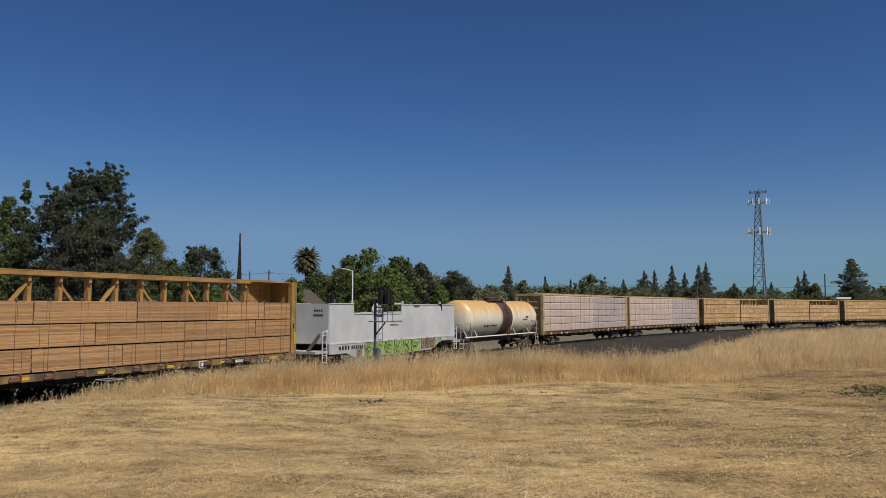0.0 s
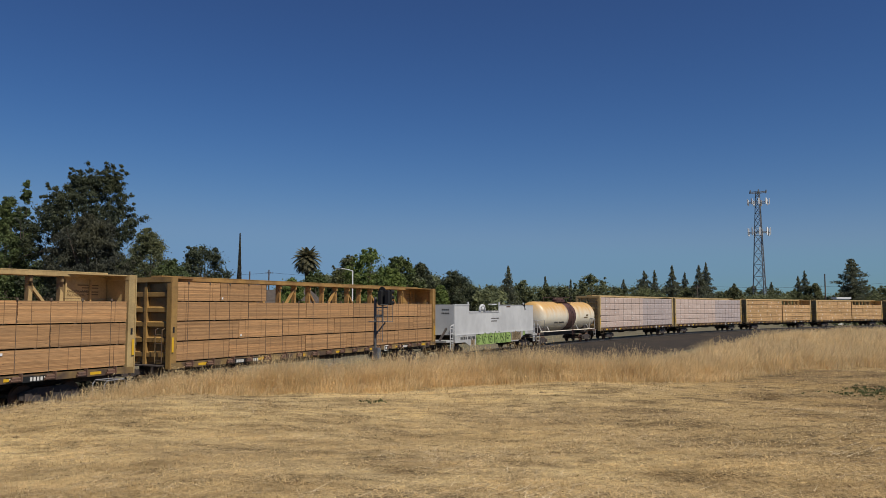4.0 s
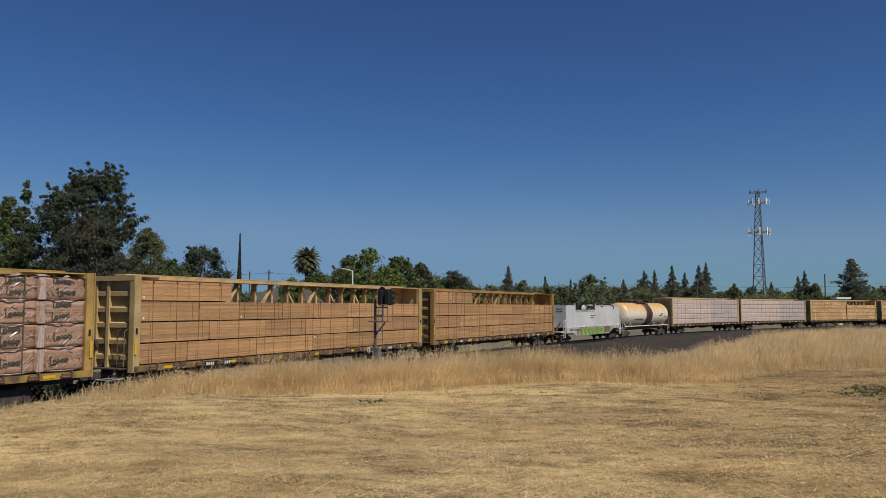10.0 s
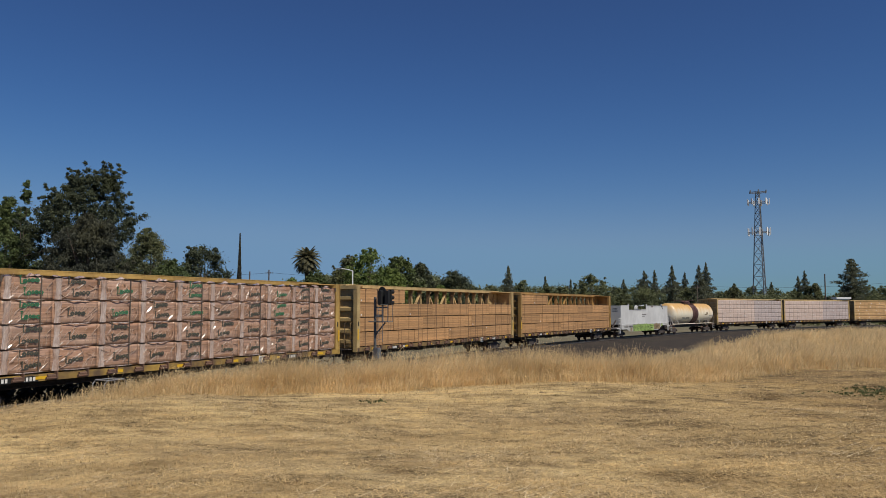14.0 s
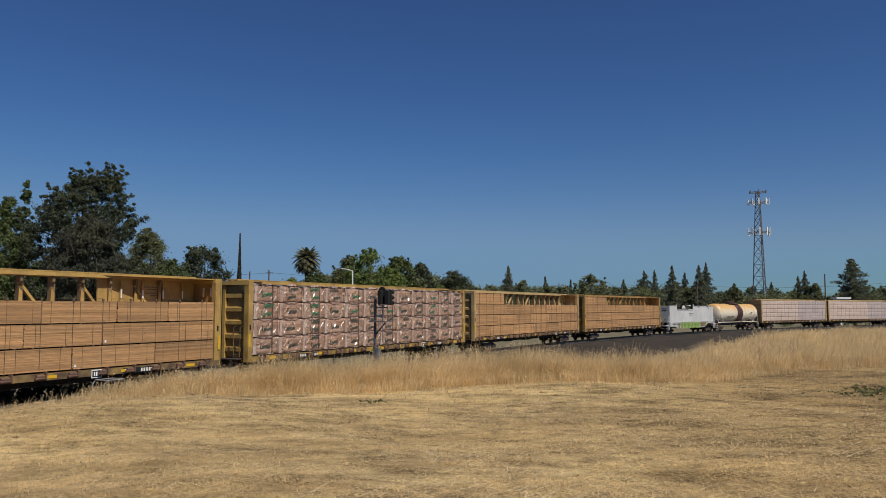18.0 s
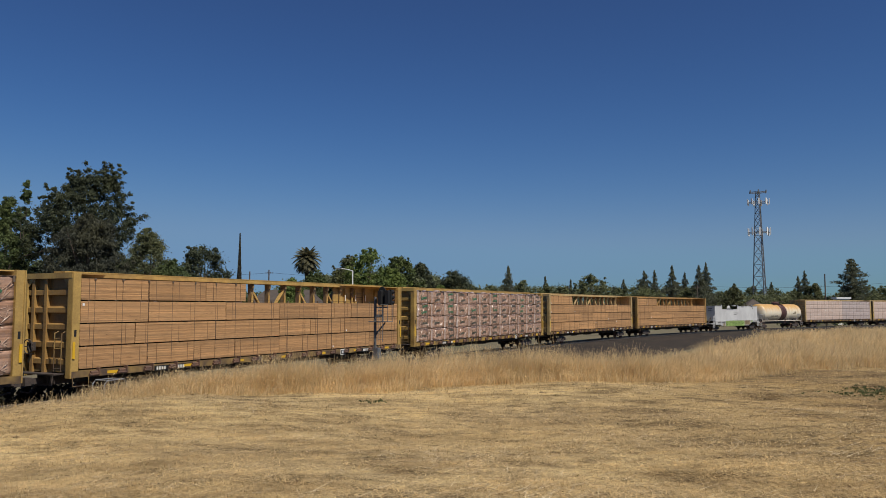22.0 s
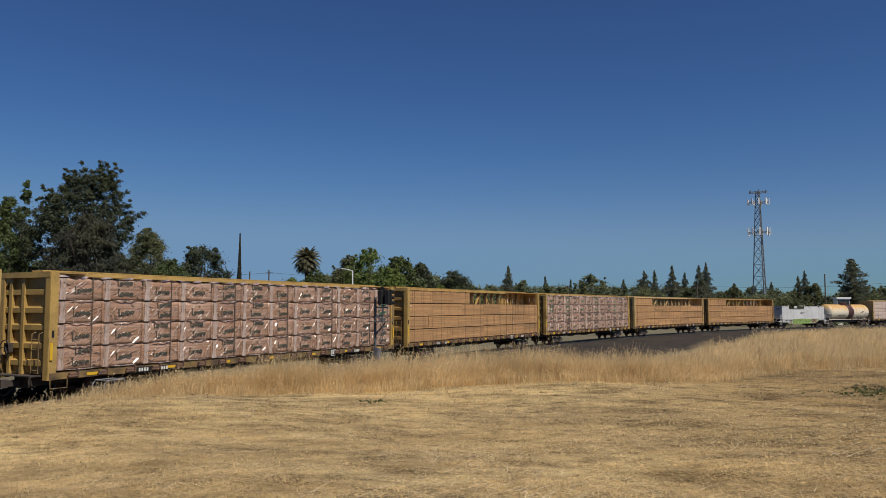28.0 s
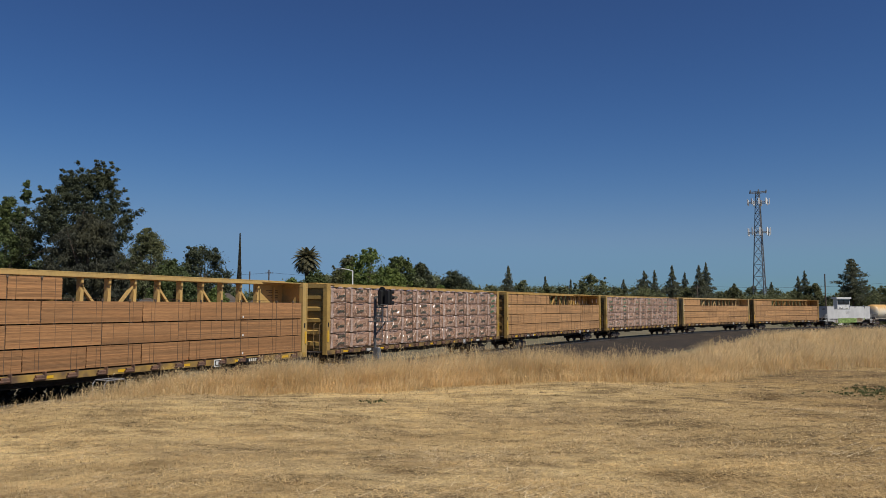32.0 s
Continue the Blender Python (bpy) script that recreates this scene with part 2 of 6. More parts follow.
def thin(m, share):
    """Thin blades let some light through."""
    n, l = m.node_tree.nodes, m.node_tree.links
    p, out = n["Principled BSDF"], n["Material Output"]
    tr, mix = n.new("ShaderNodeBsdfTranslucent"), n.new("ShaderNodeMixShader")
    mix.inputs[0].default_value = share
    l.new(p.inputs["Base Color"].links[0].from_socket, tr.inputs[0])
    l.new(p.outputs[0], mix.inputs[1])
    l.new(tr.outputs[0], mix.inputs[2])
    l.new(mix.outputs[0], out.inputs[0])


thin(STRAW, 0.3)
thin(TALL_DRY, 0.55)
PALE_STRAW = material("bleached_loose_straw", (0.82, 0.66, 0.42), 0.6, vary=0.15, scale=0.5, fine=3, bump=0, island=0.2, spec=0.35)
OAT_HEAD = material("pale_oat_spikelets", (0.62, 0.55, 0.38), 0.6, vary=0.2, scale=1.0, fine=5, bump=0, island=0.25, spec=0.25)
SIGNAL_GREY = material("weathered_signal_grey", (0.15, 0.148, 0.143), 0.7, 0.0, vary=0.2, scale=4, spec=0.3)
WEED = leaf_material("weed_leaf", (0.085, 0.105, 0.050))
SOIL_STRAW = material("grey_brown_old_straw", (0.36, 0.265, 0.145), 0.8, vary=0.3, scale=0.8, second=(0.19, 0.145, 0.075), fine=4, bump=0, island=0.5, spec=0.2)


def field_material():
    m = bpy.data.materials.new("mown_dry_field")
    m.use_nodes = True
    n, l = m.node_tree.nodes, m.node_tree.links
    p = n["Principled BSDF"]
    p.inputs["Roughness"].default_value, p.inputs["Specular IOR Level"].default_value = 0.9, 0.2
    tc = n.new("ShaderNodeTexCoord")

    def tex(scale, detail=5, stretch=(1, 1, 1)):
        mp = n.new("ShaderNodeMapping")
        mp.inputs["Scale"].default_value = stretch
        l.new(tc.outputs["Object"], mp.inputs[0])
        t = n.new("ShaderNodeTexNoise")
        t.inputs["Scale"].default_value, t.inputs["Detail"].default_value = scale, detail
        l.new(mp.outputs[0], t.inputs[0])
        return t.outputs[0]

    def ramp(fac, stops):
        r = n.new("ShaderNodeValToRGB")
        while len(r.color_ramp.elements) < len(stops):
            r.color_ramp.elements.new(0.5)
        for e, (at, c) in zip(r.color_ramp.elements, stops):
            e.position, e.color = at, (*c, 1)
        l.new(fac, r.inputs[0])
        return r.outputs[0]

    def mix(a, b, fac, kind="MIX"):
        x = n.new("ShaderNodeMix")
        x.data_type, x.blend_type = "RGBA", kind
        if isinstance(fac, float):
            x.inputs[0].default_value = fac
        else:
            l.new(fac, x.inputs[0])
        l.new(a, x.inputs[6])
        l.new(b, x.inputs[7])
        return x.outputs[2]

    broad = ramp(tex(0.22, 4, (0.7, 1.5, 1)), [(0.36, (0.335, 0.248, 0.130)), (0.5, (0.47, 0.355, 0.175)), (0.64, (0.605, 0.465, 0.235))])
    patch = ramp(tex(1.3, 5, (0.8, 1.5, 1)), [(0.36, (0.47, 0.44, 0.41)), (0.48, (0.94, 0.94, 0.94)), (0.70, (1.15, 1.13, 1.08))])
    grain = ramp(tex(26, 4), [(0.3, (0.72, 0.7, 0.68)), (0.5, (1.03, 1.02, 1.02)), (0.72, (1.3, 1.28, 1.22))])
    clump = ramp(tex(5.0, 5, (0.7, 1.2, 1)), [(0.32, (0.55, 0.52, 0.49)), (0.46, (0.98, 0.98, 0.98)), (0.68, (1.28, 1.26, 1.2))])
    c = mix(mix(mix(broad, patch, 1.0, "MULTIPLY"), grain, 0.9, "MULTIPLY"), clump, 0.9, "MULTIPLY")
    # barer brown ground on one side of the field
    sep = n.new("ShaderNodeSeparateXYZ")
    l.new(tc.outputs["Object"], sep.inputs[0])
    bare = n.new("ShaderNodeMapRange")
    bare.inputs["From Min"].default_value, bare.inputs["From Max"].default_value = 1.0, 5.5
    l.new(sep.outputs[0], bare.inputs[0])
    brown = n.new("ShaderNodeRGB")
    brown.outputs[0].default_value = (0.60, 0.55, 0.49, 1)
    c = mix(c, mix(c, brown.outputs[0], 1.0, "MULTIPLY"), bare.outputs[0])
    # green-grey ground beyond the railway
    low = n.new("ShaderNodeMapRange")
    low.inputs["From Min"].default_value, low.inputs["From Max"].default_value = -0.1, -0.4
    l.new(sep.outputs[2], low.inputs[0])
    far = ramp(tex(0.12, 4), [(0.35, (0.13, 0.112, 0.07)), (0.55, (0.17, 0.145, 0.09)), (0.7, (0.08, 0.095, 0.042))])
    l.new(mix(c, far, low.outputs[0]), p.inputs["Base Color"])
    b = n.new("ShaderNodeBump")
    b.inputs["Strength"].default_value, b.inputs["Distance"].default_value = 0.9, 0.08
    l.new(tex(18, 5), b.inputs["Height"])
    l.new(b.outputs[0], p.inputs["Normal"])
    return m


FIELD = field_material()


# ---------------------------------------------------------------- mesh helpers
class Shape:
    """A growing list of corners and faces."""

    def __init__(self):
        self.v, self.f = [], []

    def add(self, verts, faces):
        k = len(self.v)
        self.v += [tuple(p) for p in verts]
        self.f += [tuple(i + k for i in f) for f in faces]
        return self

    def box(self, x, y, z, sx, sy, sz, m=None, cut=0.0):
        """A box round a centre; cut bevels the four long edges along x."""
        hx, hy, hz = sx / 2, sy / 2, sz / 2
        if cut:
            ring = [(-hy + cut, -hz), (hy - cut, -hz), (hy, -hz + cut), (hy, hz - cut), (hy - cut, hz), (-hy + cut, hz), (-hy, hz - cut), (-hy, -hz + cut)]
        else:
            ring = [(-hy, -hz), (hy, -hz), (hy, hz), (-hy, hz)]
        k = len(ring)
        pts = [Vector((sx_ * hx, a, b)) for sx_ in (-1, 1) for a, b in ring]
        if m:
            pts = [m @ p for p in pts]
        pts = [p + Vector((x, y, z)) for p in pts]
        faces = [tuple(range(k - 1, -1, -1)), tuple(range(k, 2 * k))] + [(i, (i + 1) % k, k + (i + 1) % k, k + i) for i in range(k)]
        return self.add(pts, faces)

    def beam(self, a, b, w, h, up=(0, 0, 1)):
        """A bar of section w x h from a to b."""
        a, b = Vector(a), Vector(b)
        d = (b - a).normalized()
        side = d.cross(Vector(up))
        side = side.normalized() if side.length > 1e-4 else Vector((1, 0, 0))
        top = side.cross(d)
        ring = [(-w / 2, -h / 2), (w / 2, -h / 2), (w / 2, h / 2), (-w / 2, h / 2)]
        pts = [p + side * u + top * v for p in (a, b) for u, v in ring]
        return self.add(pts, [(3, 2, 1, 0), (4, 5, 6, 7)] + [(i, (i + 1) % 4, 4 + (i + 1) % 4, 4 + i) for i in range(4)])

    def tube(self, path, radii, k=8, cap=True):
        """A round bar along a path; radii: one number, or one for each point."""
        path = [Vector(p) for p in path]
        radii = [radii] * len(path) if isinstance(radii, (int, float)) else radii
        start = len(self.v)
        ref = Vector((0, 0, 1))
        for i, (p, r) in enumerate(zip(path, radii)):
            d = (path[min(i + 1, len(path) - 1)] - path[max(i - 1, 0)]).normalized()
            side = d.cross(ref if abs(d.z) < 0.95 else Vector((0, 1, 0))).normalized()
            top = side.cross(d)
            for j in range(k):
                a = 2 * math.pi * j / k
                self.v.append(tuple(p + side * (r * math.cos(a)) + top * (r * math.sin(a))))
        for i in range(len(path) - 1):
            for j in range(k):
                a, b = start + i * k + j, start + i * k + (j + 1) % k
                self.f.append((a, b, b + k, a + k))
        if cap:
            self.f.append(tuple(start + j for j in range(k - 1, -1, -1)))
            self.f.append(tuple(start + (len(path) - 1) * k + j for j in range(k)))
        return self

    def prism(self, outline, y0, y1):
        """An outline in x, z pushed from y0 to y1."""
        k = len(outline)
        pts = [(x, y0, z) for x, z in outline] + [(x, y1, z) for x, z in outline]
        return self.add(pts, [tuple(range(k)), tuple(range(2 * k - 1, k - 1, -1))] + [(k + i, k + (i + 1) % k, (i + 1) % k, i) for i in range(k)])

    def mesh(self, name, mat, smooth=False):
        me = bpy.data.meshes.new(name)
        me.from_pydata(self.v, [], self.f)
        if mat:
            me.materials.append(mat)
        if smooth:
            me.shade_smooth()
        return me


def part(name, shape, mat, parent=None, label="", m=None, smooth=False, kind=""):
    """One mesh object under a thing or a part."""
    me = shape if isinstance(shape, bpy.types.Mesh) else shape.mesh(name, mat, smooth)
    ob = new(name, me)
    ob.parent = parent
    if m is not None:
        ob.matrix_basis = m
    return tagged(ob, label=label, kind=kind)


def thing(name, label, category, group="", m=None, kind=""):
    ob = new(name)
    if m is not None:
        ob.matrix_basis = m
    return tagged(ob, label, category, group, kind)


def quads(name, pts, mat):
    """Many loose faces from an array of shape (faces, corners, 3)."""
    pts = np.asarray(pts, dtype=np.float32)
    n, size = pts.shape[:2]
    me = bpy.data.meshes.new(name)
    me.vertices.add(n * size)
    me.vertices.foreach_set("co", pts.ravel())
    me.loops.add(n * size)
    me.loops.foreach_set("vertex_index", np.arange(n * size, dtype=np.int32))
    me.polygons.add(n)
    me.polygons.foreach_set("loop_start", np.arange(0, n * size, size, dtype=np.int32))
    me.polygons.foreach_set("loop_total", np.full(n, size, dtype=np.int32))
    me.update()
    me.materials.append(mat)
    return me


# ---------------------------------------------------------------- the line of the railway
BEND = [(-130, 0.0), (-45, 0.0007), (0, 0.00064), (40, -0.00369), (80, -0.00489), (120, -0.00493), (160, -0.00485), (200, -0.004), (260, 0.0), (380, 0.0)]
LINE_S = np.arange(-130.0, 381.0, 1.0)
_k = np.interp(LINE_S, [b[0] for b in BEND], [b[1] for b in BEND])
_turn = np.concatenate([[0], np.cumsum((_k[1:] + _k[:-1]) / 2)])
LINE_TURN = _turn - _turn[130] + 1.09249
_cx, _cy = np.cos(LINE_TURN), np.sin(LINE_TURN)
_px = np.concatenate([[0], np.cumsum((_cx[1:] + _cx[:-1]) / 2)])
_py = np.concatenate([[0], np.cumsum((_cy[1:] + _cy[:-1]) / 2)])
LINE_X, LINE_Y = _px - _px[130] - 8.542, _py - _py[130] + 38.839


def on_line(s):
    return float(np.interp(s, LINE_S, LINE_X)), float(np.interp(s, LINE_S, LINE_Y))


def beside(s, off, z=0.0):
    """A point off metres to the field side of the centre line."""
    x, y = on_line(s)
    a = float(np.interp(s, LINE_S, LINE_TURN))
    return x + off * math.sin(a), y - off * math.cos(a), z, a


SPEED = [(0, 3.652), (4, 3.734), (8, 3.798), (12, 3.816), (16, 3.912), (20, 3.848), (24, 3.938), (28, 3.966), (32, 4.013)]


def travelled(t):
    steps = np.linspace(0, t, 161)
    v = np.interp(steps, [p[0] for p in SPEED], [p[1] for p in SPEED])
    return float(np.sum((v[1:] + v[:-1]) / 2) * t / 160)


def car_pose(u, base, t):
    """A car whose centre lay at u at the start and whose trucks stand base apart."""
    s = u + travelled(t)
    (x1, y1), (x2, y2) = on_line(s - base / 2), on_line(s + base / 2)
    return pose((x1 + x2) / 2, (y1 + y2) / 2, 0, 0, 0, math.degrees(math.atan2(y2 - y1, x2 - x1)))


# ---------------------------------------------------------------- ground
EDGE = [(-60, -90.1), (-6.1, 13.9), (-3.9, 15.8), (-1.5, 16.5), (2.9, 17.6), (5.0, 17.9), (6.2, 19.2), (8.0, 22.0), (11.5, 28.0), (15.4, 33.0), (23.0, 39.0), (40, 47.0), (90, 60.0)]
BASE = [(-60, -91.5), (-6.5, 12.9), (-3.8, 14.7), (2.7, 16.4), (5.5, 17.0), (9.9, 19.6), (14.0, 21.6), (30, 27.0), (90, 45.0)]
FIELD_Z = EYE - 1.65


def edge_y(x):
    return np.interp(x, [e[0] for e in EDGE], [e[1] for e in EDGE])


def base_y(x):
    return np.interp(x, [e[0] for e in BASE], [e[1] for e in BASE])


def ground_z(x, y):
    """Height of the ground: a low bench on the near side, then down to the railway's level."""
    x, y = np.asarray(x, dtype=float), np.asarray(y, dtype=float)
    wide = np.interp(x, [-60, -6, 0, 20], [5, 5, 7, 9])
    f = np.clip((y - edge_y(x)) / wide, 0, 1)
    f = f * f * (3 - 2 * f)
    wave = 0.05 * np.sin(x * 0.7 + 0.4 * y) + 0.04 * np.sin(y * 0.9 - 0.3 * x + 1.3) + 0.02 * np.sin(2.1 * x + 1.7 * y)
    hump = 0.28 * np.exp(-((x - 17) / 9) ** 2 - ((y - 30) / 9) ** 2)
    far = 1 / (1 + np.exp((np.hypot(x, y) - 70) / 8))
    return (FIELD_Z + wave * far + hump) * (1 - f) + (-0.5) * f


def ground():
    ax = np.unique(np.concatenate([np.arange(-16, 30, 0.4), np.arange(-60, 90, 3.0), [-2500, -1200, -600, -300, -150, -100, 130, 200, 300, 600, 1200, 2500]]))
    ay = np.unique(np.concatenate([np.arange(3, 46, 0.4), np.arange(-60, 120, 3.0), [-2500, -1200, -600, -300, -150, -100, 160, 240, 400, 700, 1400, 2500]]))
    gx, gy = np.meshgrid(ax, ay)
    gz = ground_z(gx, gy)
    n, k = gx.shape
    s = Shape()
    s.v = list(zip(gx.ravel().tolist(), gy.ravel().tolist(), gz.ravel().tolist()))
    s.f = [(r * k + c, r * k + c + 1, (r + 1) * k + c + 1, (r + 1) * k + c) for r in range(n - 1) for c in range(k - 1)]
    ob = new("ground", s.mesh("ground", FIELD, True))
    return tagged(ob, "mown dry yellow field with straw stubble and brown patches", "ground", kind="structure")


ground()


def railway():
    """Ballast bed, sleepers and two rails along the line."""
    section = [(-4.4, -0.75), (-2.1, -0.14), (2.1, -0.14), (4.2, -0.40), (11.5, -0.44), (11.9, -0.8)]
    s = Shape()
    ss = np.arange(-120, 331, 2.0)
    for i, q in enumerate(ss):
        for off, z in section:
            x, y, _, _ = beside(q, off)
            s.v.append((x, y, z + (0.03 * noise.noise((x, y, z)) if z > -0.5 else 0)))
        if i:
            k = len(section)
            a = (i - 1) * k
            s.f += [(a + j, a + j + 1, a + j + k + 1, a + j + k) for j in range(k - 1)]
    bed = tagged(new("track_bed", s.mesh("track_bed", BALLAST)), "dark grey crushed stone ballast under the railway track", "track bed", kind="structure")
    track = thing("railway_track", "steel rails on dark sleepers in grey ballast", "railway track", kind="structure")
    sleeper = Shape().box(0, 0, -0.20, 0.23, 2.6, 0.16).mesh("sleeper", TIE)
    for q in np.arange(-20, 130, 0.56):
        x, y, _, a = beside(q, 0)
        part("sleeper", sleeper, None, track, m=pose(x, y, 0, 0, 0, math.degrees(a)))
    for side in (-0.755, 0.755):
        r = Shape()
        prof = [(-0.07, -0.15), (0.07, -0.15), (0.07, -0.135), (0.012, -0.12), (0.012, -0.04), (0.036, -0.03), (0.036, 0.0), (-0.036, 0.0), (-0.036, -0.03), (-0.012, -0.04), (-0.012, -0.12), (-0.07, -0.135)]
        k = len(prof)
        for i, q in enumerate(np.arange(-120, 331, 3.0)):
            for o, z in prof:
                x, y, _, _ = beside(q, side + o)
                r.v.append((x, y, z))
            if i:
                b = (i - 1) * k
                r.f += [(b + j, b + (j + 1) % k, b + k + (j + 1) % k, b + k + j) for j in range(k)]
        part("rail", r, STEEL, track, "worn steel rail")
    return bed


railway()


# ---------------------------------------------------------------- rolling stock
def truck(parent, x, spinners):
    """A two-axle truck, axles kept for turning."""
    t = part("truck", Shape().box(0, 0, 0.55, 0.35, 1.9, 0.3), DARK, parent, "dark dirty cast steel truck", pose(x, 0, 0))
    for y in (-0.99, 0.99):
        f = Shape().prism([(-1.15, 0.36), (-0.75, 0.30), (-0.45, 0.24), (0.45, 0.24), (0.75, 0.30), (1.15, 0.36), (1.15, 0.56), (0.55, 0.74), (-0.55, 0.74), (-1.15, 0.56)], y - 0.07, y + 0.07)
        for a in (-0.89, 0.89):
            f.box(a, y * 1.07, 0.44, 0.24, 0.16, 0.24)
        part("side_frame", f, DARK, t)
    for a in (-0.89, 0.89):
        w = Shape()
        for y in (-0.755, 0.755):
            inner = -0.05 if y < 0 else 0.05
            w.tube([(0, y - inner, 0), (0, y - inner * 0.8, 0), (0, y + inner, 0)], [0.45, 0.42, 0.41], 18)
            for k in range(3):
                w.box(0, y + inner * 1.3, 0, 0.5, 0.03, 0.07, Matrix.Rotation(k * math.pi / 3, 3, "Y"))
        w.tube([(0, -1.0, 0), (0, 1.0, 0)], 0.08, 8)
        spinners.append((part("wheelset", w, RUST, t, "rust brown steel wheels on an axle", pose(a, 0, 0.42)), a))
    return t


def coupler(parent, x, way):
    s = Shape().box(x + way * 0.35, 0, 0.86, 0.9, 0.18, 0.2).box(x + way * 0.78, 0.05, 0.86, 0.24, 0.34, 0.28).box(x + way * 0.05, 0, 0.86, 0.12, 0.6, 0.4)
    s.tube([(x + way * 0.1, 0.35, 0.7), (x + way * 0.4, 0.38, 0.42), (x + way * 0.8, 0.3, 0.5)], 0.03, 6)
    return part("coupler", s, DARK, parent, "dark cast steel coupler and air hose")


LUMBER_MESH = {}


def lumber_mesh(length, seed, height=0.77, wood=LUMBER):
    key = (round(length, 2), seed, height, wood.name)
    if key not in LUMBER_MESH:
        r = random.Random(f"{key}")
        n, front, back = 19, [], []
        for i in range(n):
            y = r.uniform(-0.004, 0.004)
            for z in (i * height / n + 0.004, (i + 1) * height / n):
                front.append((-0.6 + y, z))
                if z > i * height / n + 0.01 and i < n - 1:
                    cut = 0.014 if r.random() < 0.30 else 0.003
                    front += [(-0.6 + cut, z), (-0.6 + cut, z + 0.003)]
        ring = front + [(0.6, height), (0.6, 0.004)]
        k = len(ring)
        s = Shape()
        ends = [[(e * (length / 2) + (r.uniform(-0.02, 0.02)), y, z) for y, z in ring] for e in (-1, 1)]
        s.add(ends[0] + ends[1], [tuple(range(k)), tuple(range(2 * k - 1, k - 1, -1))] + [(k + i, k + (i + 1) % k, (i + 1) % k, i) for i in range(k)])
        LUMBER_MESH[key] = s.mesh("timber_pack", wood)
    return LUMBER_MESH[key]


LB, HALF = 22.76, 11.38
SILL_MESH = {}


def shared(key, make):
    if key not in SILL_MESH:
        SILL_MESH[key] = make()
    return SILL_MESH[key]


def words_mesh(lines, size):
    """Stencilled words as a flat mesh, standing in its own x, y plane."""
    cu = bpy.data.curves.new("words", "FONT")
    cu.body, cu.size, cu.extrude = "\n".join(lines), size, 0.002
    ob = bpy.data.objects.new("words", cu)
    scene.collection.objects.link(ob)
    me = bpy.data.meshes.new_from_object(ob.evaluated_get(bpy.context.evaluated_depsgraph_get()))
    bpy.data.objects.remove(ob)
    me.materials.clear()
    me.materials.append(FAINT)
    return me


def bulkhead(car, way, paint, inner=None):
    """End wall of a centre-beam car, ribbed on its outer face."""
    inner = inner or paint
    b = part("bulkhead", Shape().box(way * (HALF - 0.19), 0, 2.85, 0.04, 2.70, 3.4), inner, car, "ribbed yellow steel end wall" if inner is paint else "rusty brown ribbed steel end wall")
    for y in (-1.27, 1.27):
        part("corner_post", Shape().box(way * (HALF - 0.16), y, 2.83, 0.34, 0.22, 3.72).box(way * (HALF - 0.02), y, 2.83, 0.05, 0.28, 3.72), paint, b)
    part("top_rail", Shape().box(way * (HALF - 0.16), 0, 4.60, 0.36, 2.72, 0.20), paint, b)
    for z in (1.42, 2.02, 2.66, 3.26, 3.89):
        part("cross_rib", Shape().prism([(way * (HALF - 0.18), z), (way * (HALF - 0.07), z + 0.02), (way * (HALF - 0.07), z + 0.19), (way * (HALF - 0.18), z + 0.24)][:: -1 if way > 0 else 1], -1.14, 1.14), inner, b)
    for y in (0.13, 0.83):
        part("upright_rib", Shape().box(way * (HALF - 0.16), y, 2.80, 0.26, 0.15, 3.5), inner, b)
    for y in (-1.0, 1.0):
        part("gusset", Shape().add([(way * (HALF - 0.03), y * 1.16, 4.5), (way * (HALF - 0.03), y * 0.8, 4.5), (way * (HALF - 0.03), y * 1.16, 4.15),
                                    (way * (HALF - 0.07), y * 1.16, 4.5), (way * (HALF - 0.07), y * 0.8, 4.5), (way * (HALF - 0.07), y * 1.16, 4.15)],
                                   [(0, 1, 2), (5, 4, 3), (0, 3, 4, 1), (1, 4, 5, 2), (2, 5, 3, 0)]), paint, b)
    lad = Shape()
    for y in (-1.0, -0.62):
        lad.tube([(way * (HALF + 0.09), y, 1.2), (way * (HALF + 0.09), y, 2.55), (way * (HALF - 0.05), y, 2.6)], 0.018, 6)
    for z in (1.3, 1.65, 2.0, 2.35):
        lad.tube([(way * (HALF + 0.09), -1.0, z), (way * (HALF + 0.09), -0.62, z)], 0.016, 6)
    part("ladder", lad, SILL, b, "thin steel grab ladder")
    if way < 0:
        w = Shape()
        ring = [(way * (HALF + 0.16), 0.75 + 0.26 * math.cos(a), 2.05 + 0.26 * math.sin(a)) for a in np.linspace(0, 2 * math.pi, 17)]
        w.tube(ring, 0.02, 6, False)
        for a in (0, 2.1, 4.2):
            w.tube([(way * (HALF + 0.13), 0.75, 2.05), (way * (HALF + 0.16), 0.75 + 0.26 * math.cos(a), 2.05 + 0.26 * math.sin(a))], 0.016, 5)
        w.box(way * (HALF + 0.02), 0.75, 2.05, 0.2, 0.22, 0.3)
        part("brake_wheel", w, DARK, b, "dark brake wheel and gear box")
        part("end_platform", Shape().box(way * (HALF + 0.22), 0, 1.12, 0.4, 2.2, 0.04), DARK, b)
        part("step", Shape().tube([(way * (HALF - 0.1), -1.40, 1.0), (way * (HALF - 0.1), -1.42, 0.68), (way * (HALF - 0.75), -1.42, 0.68), (way * (HALF - 0.75), -1.40, 1.0)], 0.02, 6), SILL, b, "bent steel rod step")
    return b


